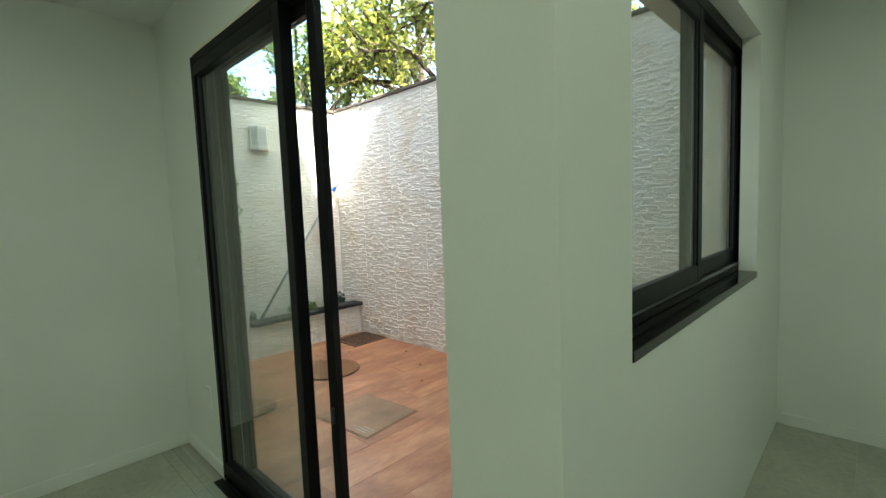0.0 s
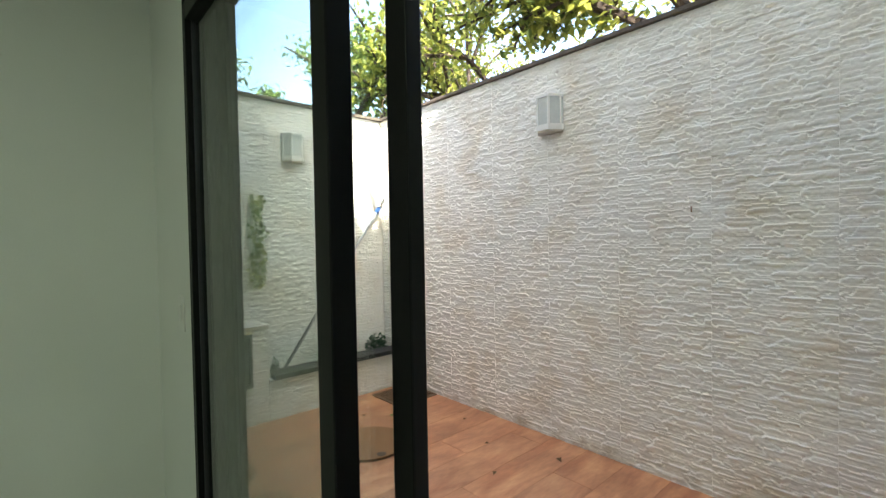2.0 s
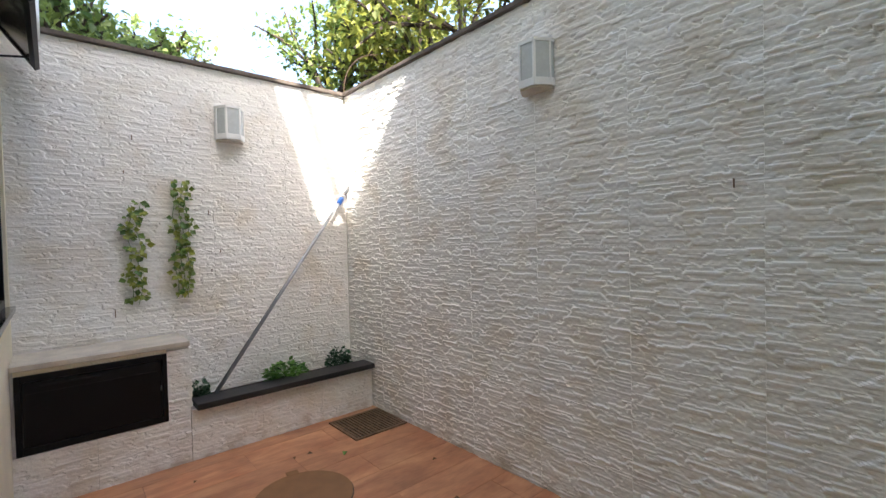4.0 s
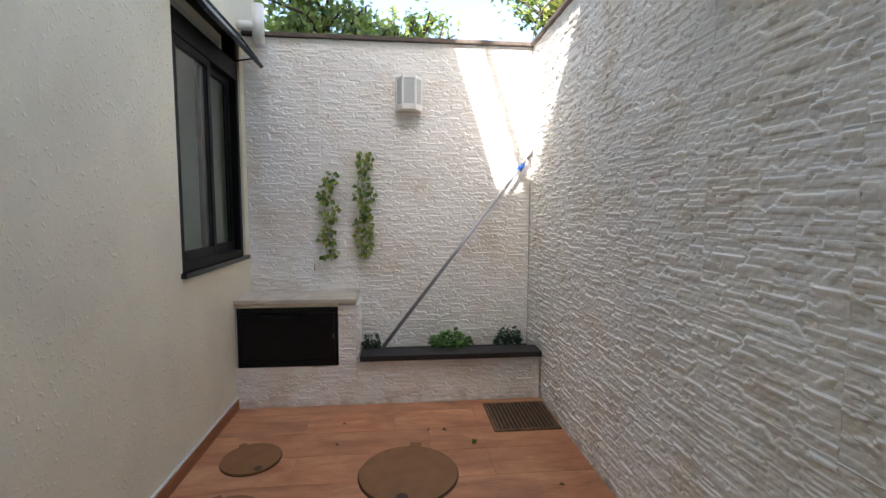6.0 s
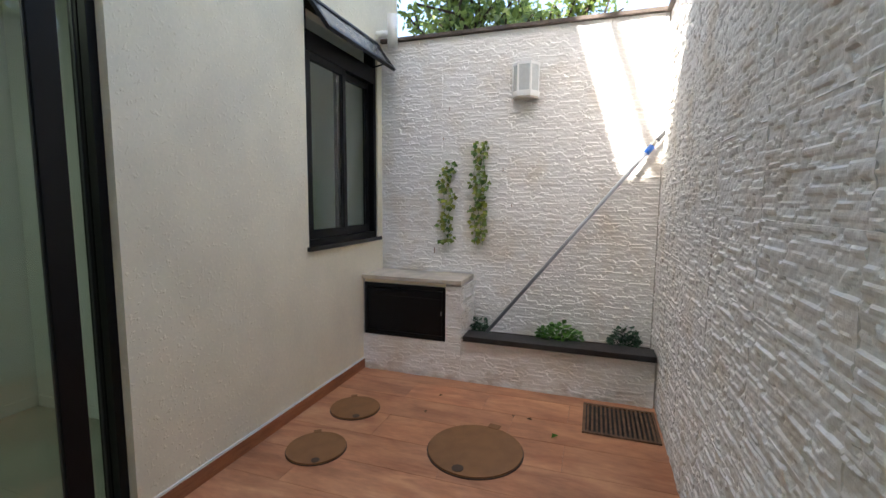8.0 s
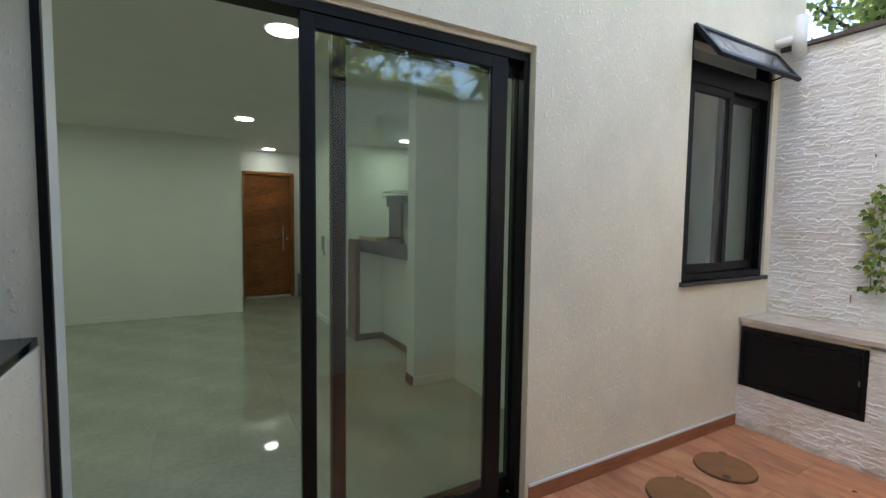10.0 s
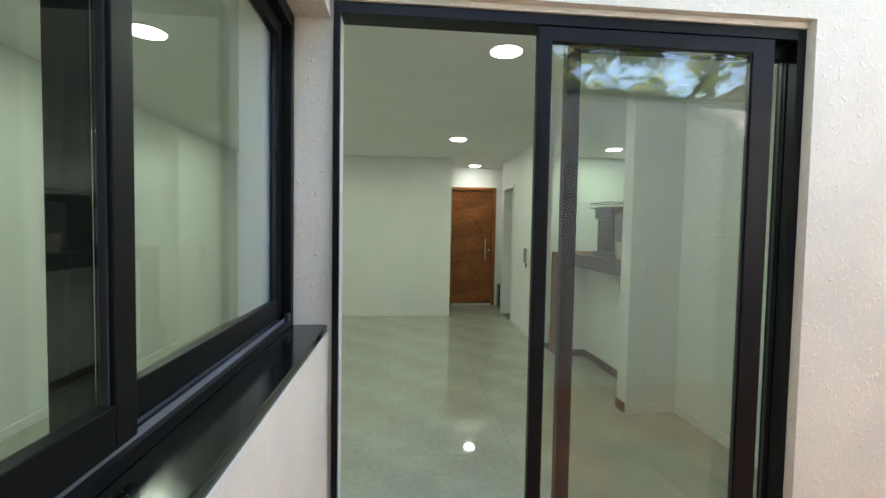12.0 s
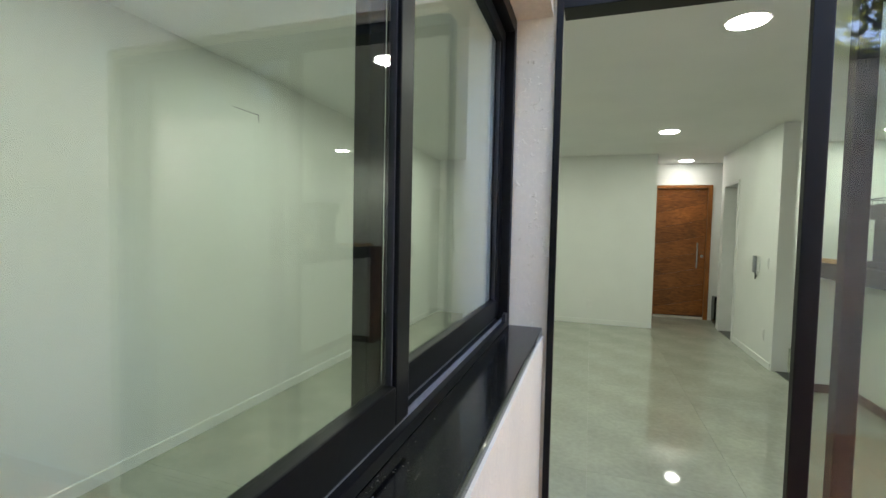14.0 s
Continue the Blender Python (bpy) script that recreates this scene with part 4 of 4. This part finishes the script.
bar = thing("breakfast_bar", "white breakfast bar with a dark stone counter", "counter")
part("front_panel", boxes((-3.0, -2.88, -2.20, -0.762, 0.0, 1.0)), PAINT, bar)
part("end_panel", boxes((-2.88, -2.60, -2.28, -2.16, 0.0, 1.0)), PAINT, bar)
part("wood_end", boxes((-2.60, -2.545, -2.40, -2.14, 0.0, 1.15), bevel=0.003), RED_WOOD, bar, "dark red-brown wooden end panel")
part("kick_board", boxes((-2.879, -2.866, -2.155, -0.765, 0.0, 0.075), (-2.865, -2.605, -2.159, -2.148, 0.0, 0.075)), DARK_WOOD, bar, "dark brown kick board")
part("countertop", boxes((-3.35, -2.605, -2.32, -0.763, 1.021, 1.150), bevel=0.004), SLATE, bar, "dark grey stone countertop")
part("pier_foot", boxes((-2.548, -2.535, -0.755, -0.625, 0.0, 0.075)), DARK_WOOD, bar)

tray = thing("wooden_tray", "pale wooden board edge on the counter", "tray")
part("board", boxes((-3.30, -2.66, -2.30, -2.02, 1.1505, 1.175), bevel=0.004), PINE, tray)
part("rim", boxes((-2.66, -2.635, -2.30, -1.75, 1.1505, 1.190), bevel=0.004), PINE, tray)

coffee = thing("coffee_machine", "dark grey coffee machine on the breakfast bar", "coffee machine", pose(-2.82, -1.42, 1.1505))
part("body", boxes((-0.12, 0.12, -0.20, 0.16, 0.0, 0.05), (-0.12, 0.12, -0.13, 0.16, 0.05, 0.36), (-0.12, 0.12, -0.20, 0.16, 0.36, 0.46), bevel=0.012), DARK_PLASTIC, coffee)
part("tank", boxes((-0.09, 0.09, 0.161, 0.21, 0.03, 0.40), bevel=0.01), GREY_PLASTIC, coffee)
part("spout", rod(bmesh.new(), (0, -0.165, 0.30), (0, -0.165, 0.3605), 0.02), DARK_PLASTIC, coffee)
rack = thing("wire_basket", "dark wire basket on top of the coffee machine", "basket", pose(-2.82, -1.50, 1.6115))
for z in (0.004, 0.05):
    part("wire", rods([(-0.13, -0.20, z), (0.13, -0.20, z), (0.13, 0.14, z), (-0.13, 0.14, z), (-0.13, -0.20, z)], 0.004, 6), DARK_PLASTIC, rack)
for i in range(9):
    part("wire", rods([(-0.13 + i * 0.0325, -0.20, 0.05), (-0.13 + i * 0.0325, -0.20, 0.004), (-0.13 + i * 0.0325, 0.14, 0.004), (-0.13 + i * 0.0325, 0.14, 0.05)], 0.0025, 5), DARK_PLASTIC, rack)
cup = thing("paper_cup", "cream paper cup beside the coffee machine", "cup", pose(-2.74, -1.12, 1.1505))
part("cup_body", rod(bmesh.new(), (0, 0, 0), (0, 0, 0.14), 0.045, 0.058, 20), CREAM_PLASTIC, cup)
part("cup_rim", rod(bmesh.new(), (0, 0, 0.14), (0, 0, 0.148), 0.061, 0.061, 20), CREAM_PLASTIC, cup)
cord = thing("power_cord", "thin dark power cord hanging from the bar", "cable")
part("cable", rods([(-2.862, -1.10, 1.02), (-2.858, -1.14, 0.84), (-2.858, -1.24, 0.76), (-2.858, -1.36, 0.80), (-2.860, -1.42, 1.02)], 0.004, 6), DARK_PLASTIC, cord)
part("drop", rods([(-2.862, -1.12, 1.02), (-2.858, -1.10, 0.55), (-2.856, -1.06, 0.24)], 0.004, 6), DARK_PLASTIC, cord)
part("plug", boxes((-2.864, -2.845, -1.075, -1.045, 0.18, 0.24), bevel=0.003), DARK_PLASTIC, cord)

phone = thing("intercom_phone", "white and grey intercom handset on the corridor wall", "intercom", pose(-2.4995, -3.22, 0.94))
part("base", boxes((0, 0.025, -0.045, 0.045, 0.03, 0.20), bevel=0.006), WHITE_PLASTIC, phone)
part("handset", boxes((0.026, 0.055, -0.028, 0.028, 0.02, 0.21), bevel=0.010), GREY_PLASTIC, phone)
part("coiled_cord", rods([(0.03, 0.0, 0.02), (0.03, 0.01, -0.05), (0.02, 0.015, 0.0)], 0.006, 6), DARK_PLASTIC, phone)


def outlet(m, label, name="wall_outlet", cat="outlet"):
    t = thing(name, label, cat, m, "wall plates")
    part("plate", boxes((-0.037, 0.037, 0.0, 0.007, -0.06, 0.06), bevel=0.003), WHITE_PLASTIC, t)
    part("insert", boxes((-0.018, 0.018, 0.0071, 0.011, -0.03, 0.03), bevel=0.003), WHITE_PLASTIC, t)


outlet(pose(-0.72, -4.4395, 0.29), "white wall outlet low on the plain wall")
outlet(pose(-2.53, HOUSE_IN - 0.0005, 1.145, 0, 0, 180), "white light switch beside the glass door", "light_switch", "switch")
outlet(pose(-2.53, HOUSE_IN - 0.0005, 0.40, 0, 0, 180), "white wall outlet beside the glass door")
outlet(pose(-2.72, -0.6195, 1.10), "white light switch on the wall end", "light_switch", "switch")
outlet(pose(-2.72, -0.6195, 0.32), "white wall outlet on the wall end")
outlet(pose(-2.4995, -2.95, 1.08, 0, 0, -90), "white light switch on the corridor wall", "light_switch", "switch")
outlet(pose(-2.4995, -2.98, 0.32, 0, 0, -90), "white wall outlet on the corridor wall")

# ---- house floor tiles ----
floor_h = bpy.data.objects["floor_house"]
TILE = 0.80
tile_mesh = {}


def floor_tile(x0, x1, y0, y1):
    key = (round(x1 - x0, 3), round(y1 - y0, 3))
    if key not in tile_mesh:
        bm = boxes((0.0008, key[0] - 0.0008, 0.0008, key[1] - 0.0008, -0.006, 0.0))
        me = bpy.data.meshes.new("floor_tile")
        bm.to_mesh(me)
        bm.free()
        me.materials.append(PORCELAIN)
        tile_mesh[key] = me
    ob = new("floor_tile", tile_mesh[key])
    ob.parent = floor_h
    ob.location = (x0, y0, 0)


def lay(x0, x1, y0, y1):
    xs = [x0] + [v for v in (x0 - (x0 + 4.74) % TILE + TILE * (i + 1) for i in range(12)) if x0 + 0.02 < v < x1 - 0.02] + [x1]
    ys = [y0] + [v for v in (y0 - (y0 + 5.66) % TILE + TILE * (i + 1) for i in range(12)) if y0 + 0.02 < v < y1 - 0.02] + [y1]
    for a, b in zip(xs, xs[1:]):
        for c, d in zip(ys, ys[1:]):
            floor_tile(a, b, c, d)


lay(-4.60, 1.68, -5.50, 0.797)
lay(-4.60, DOOR_E - 0.03, 0.797, 0.84)
lay(EAST_IN, 1.68, 0.797, ROOM_N - 0.002)
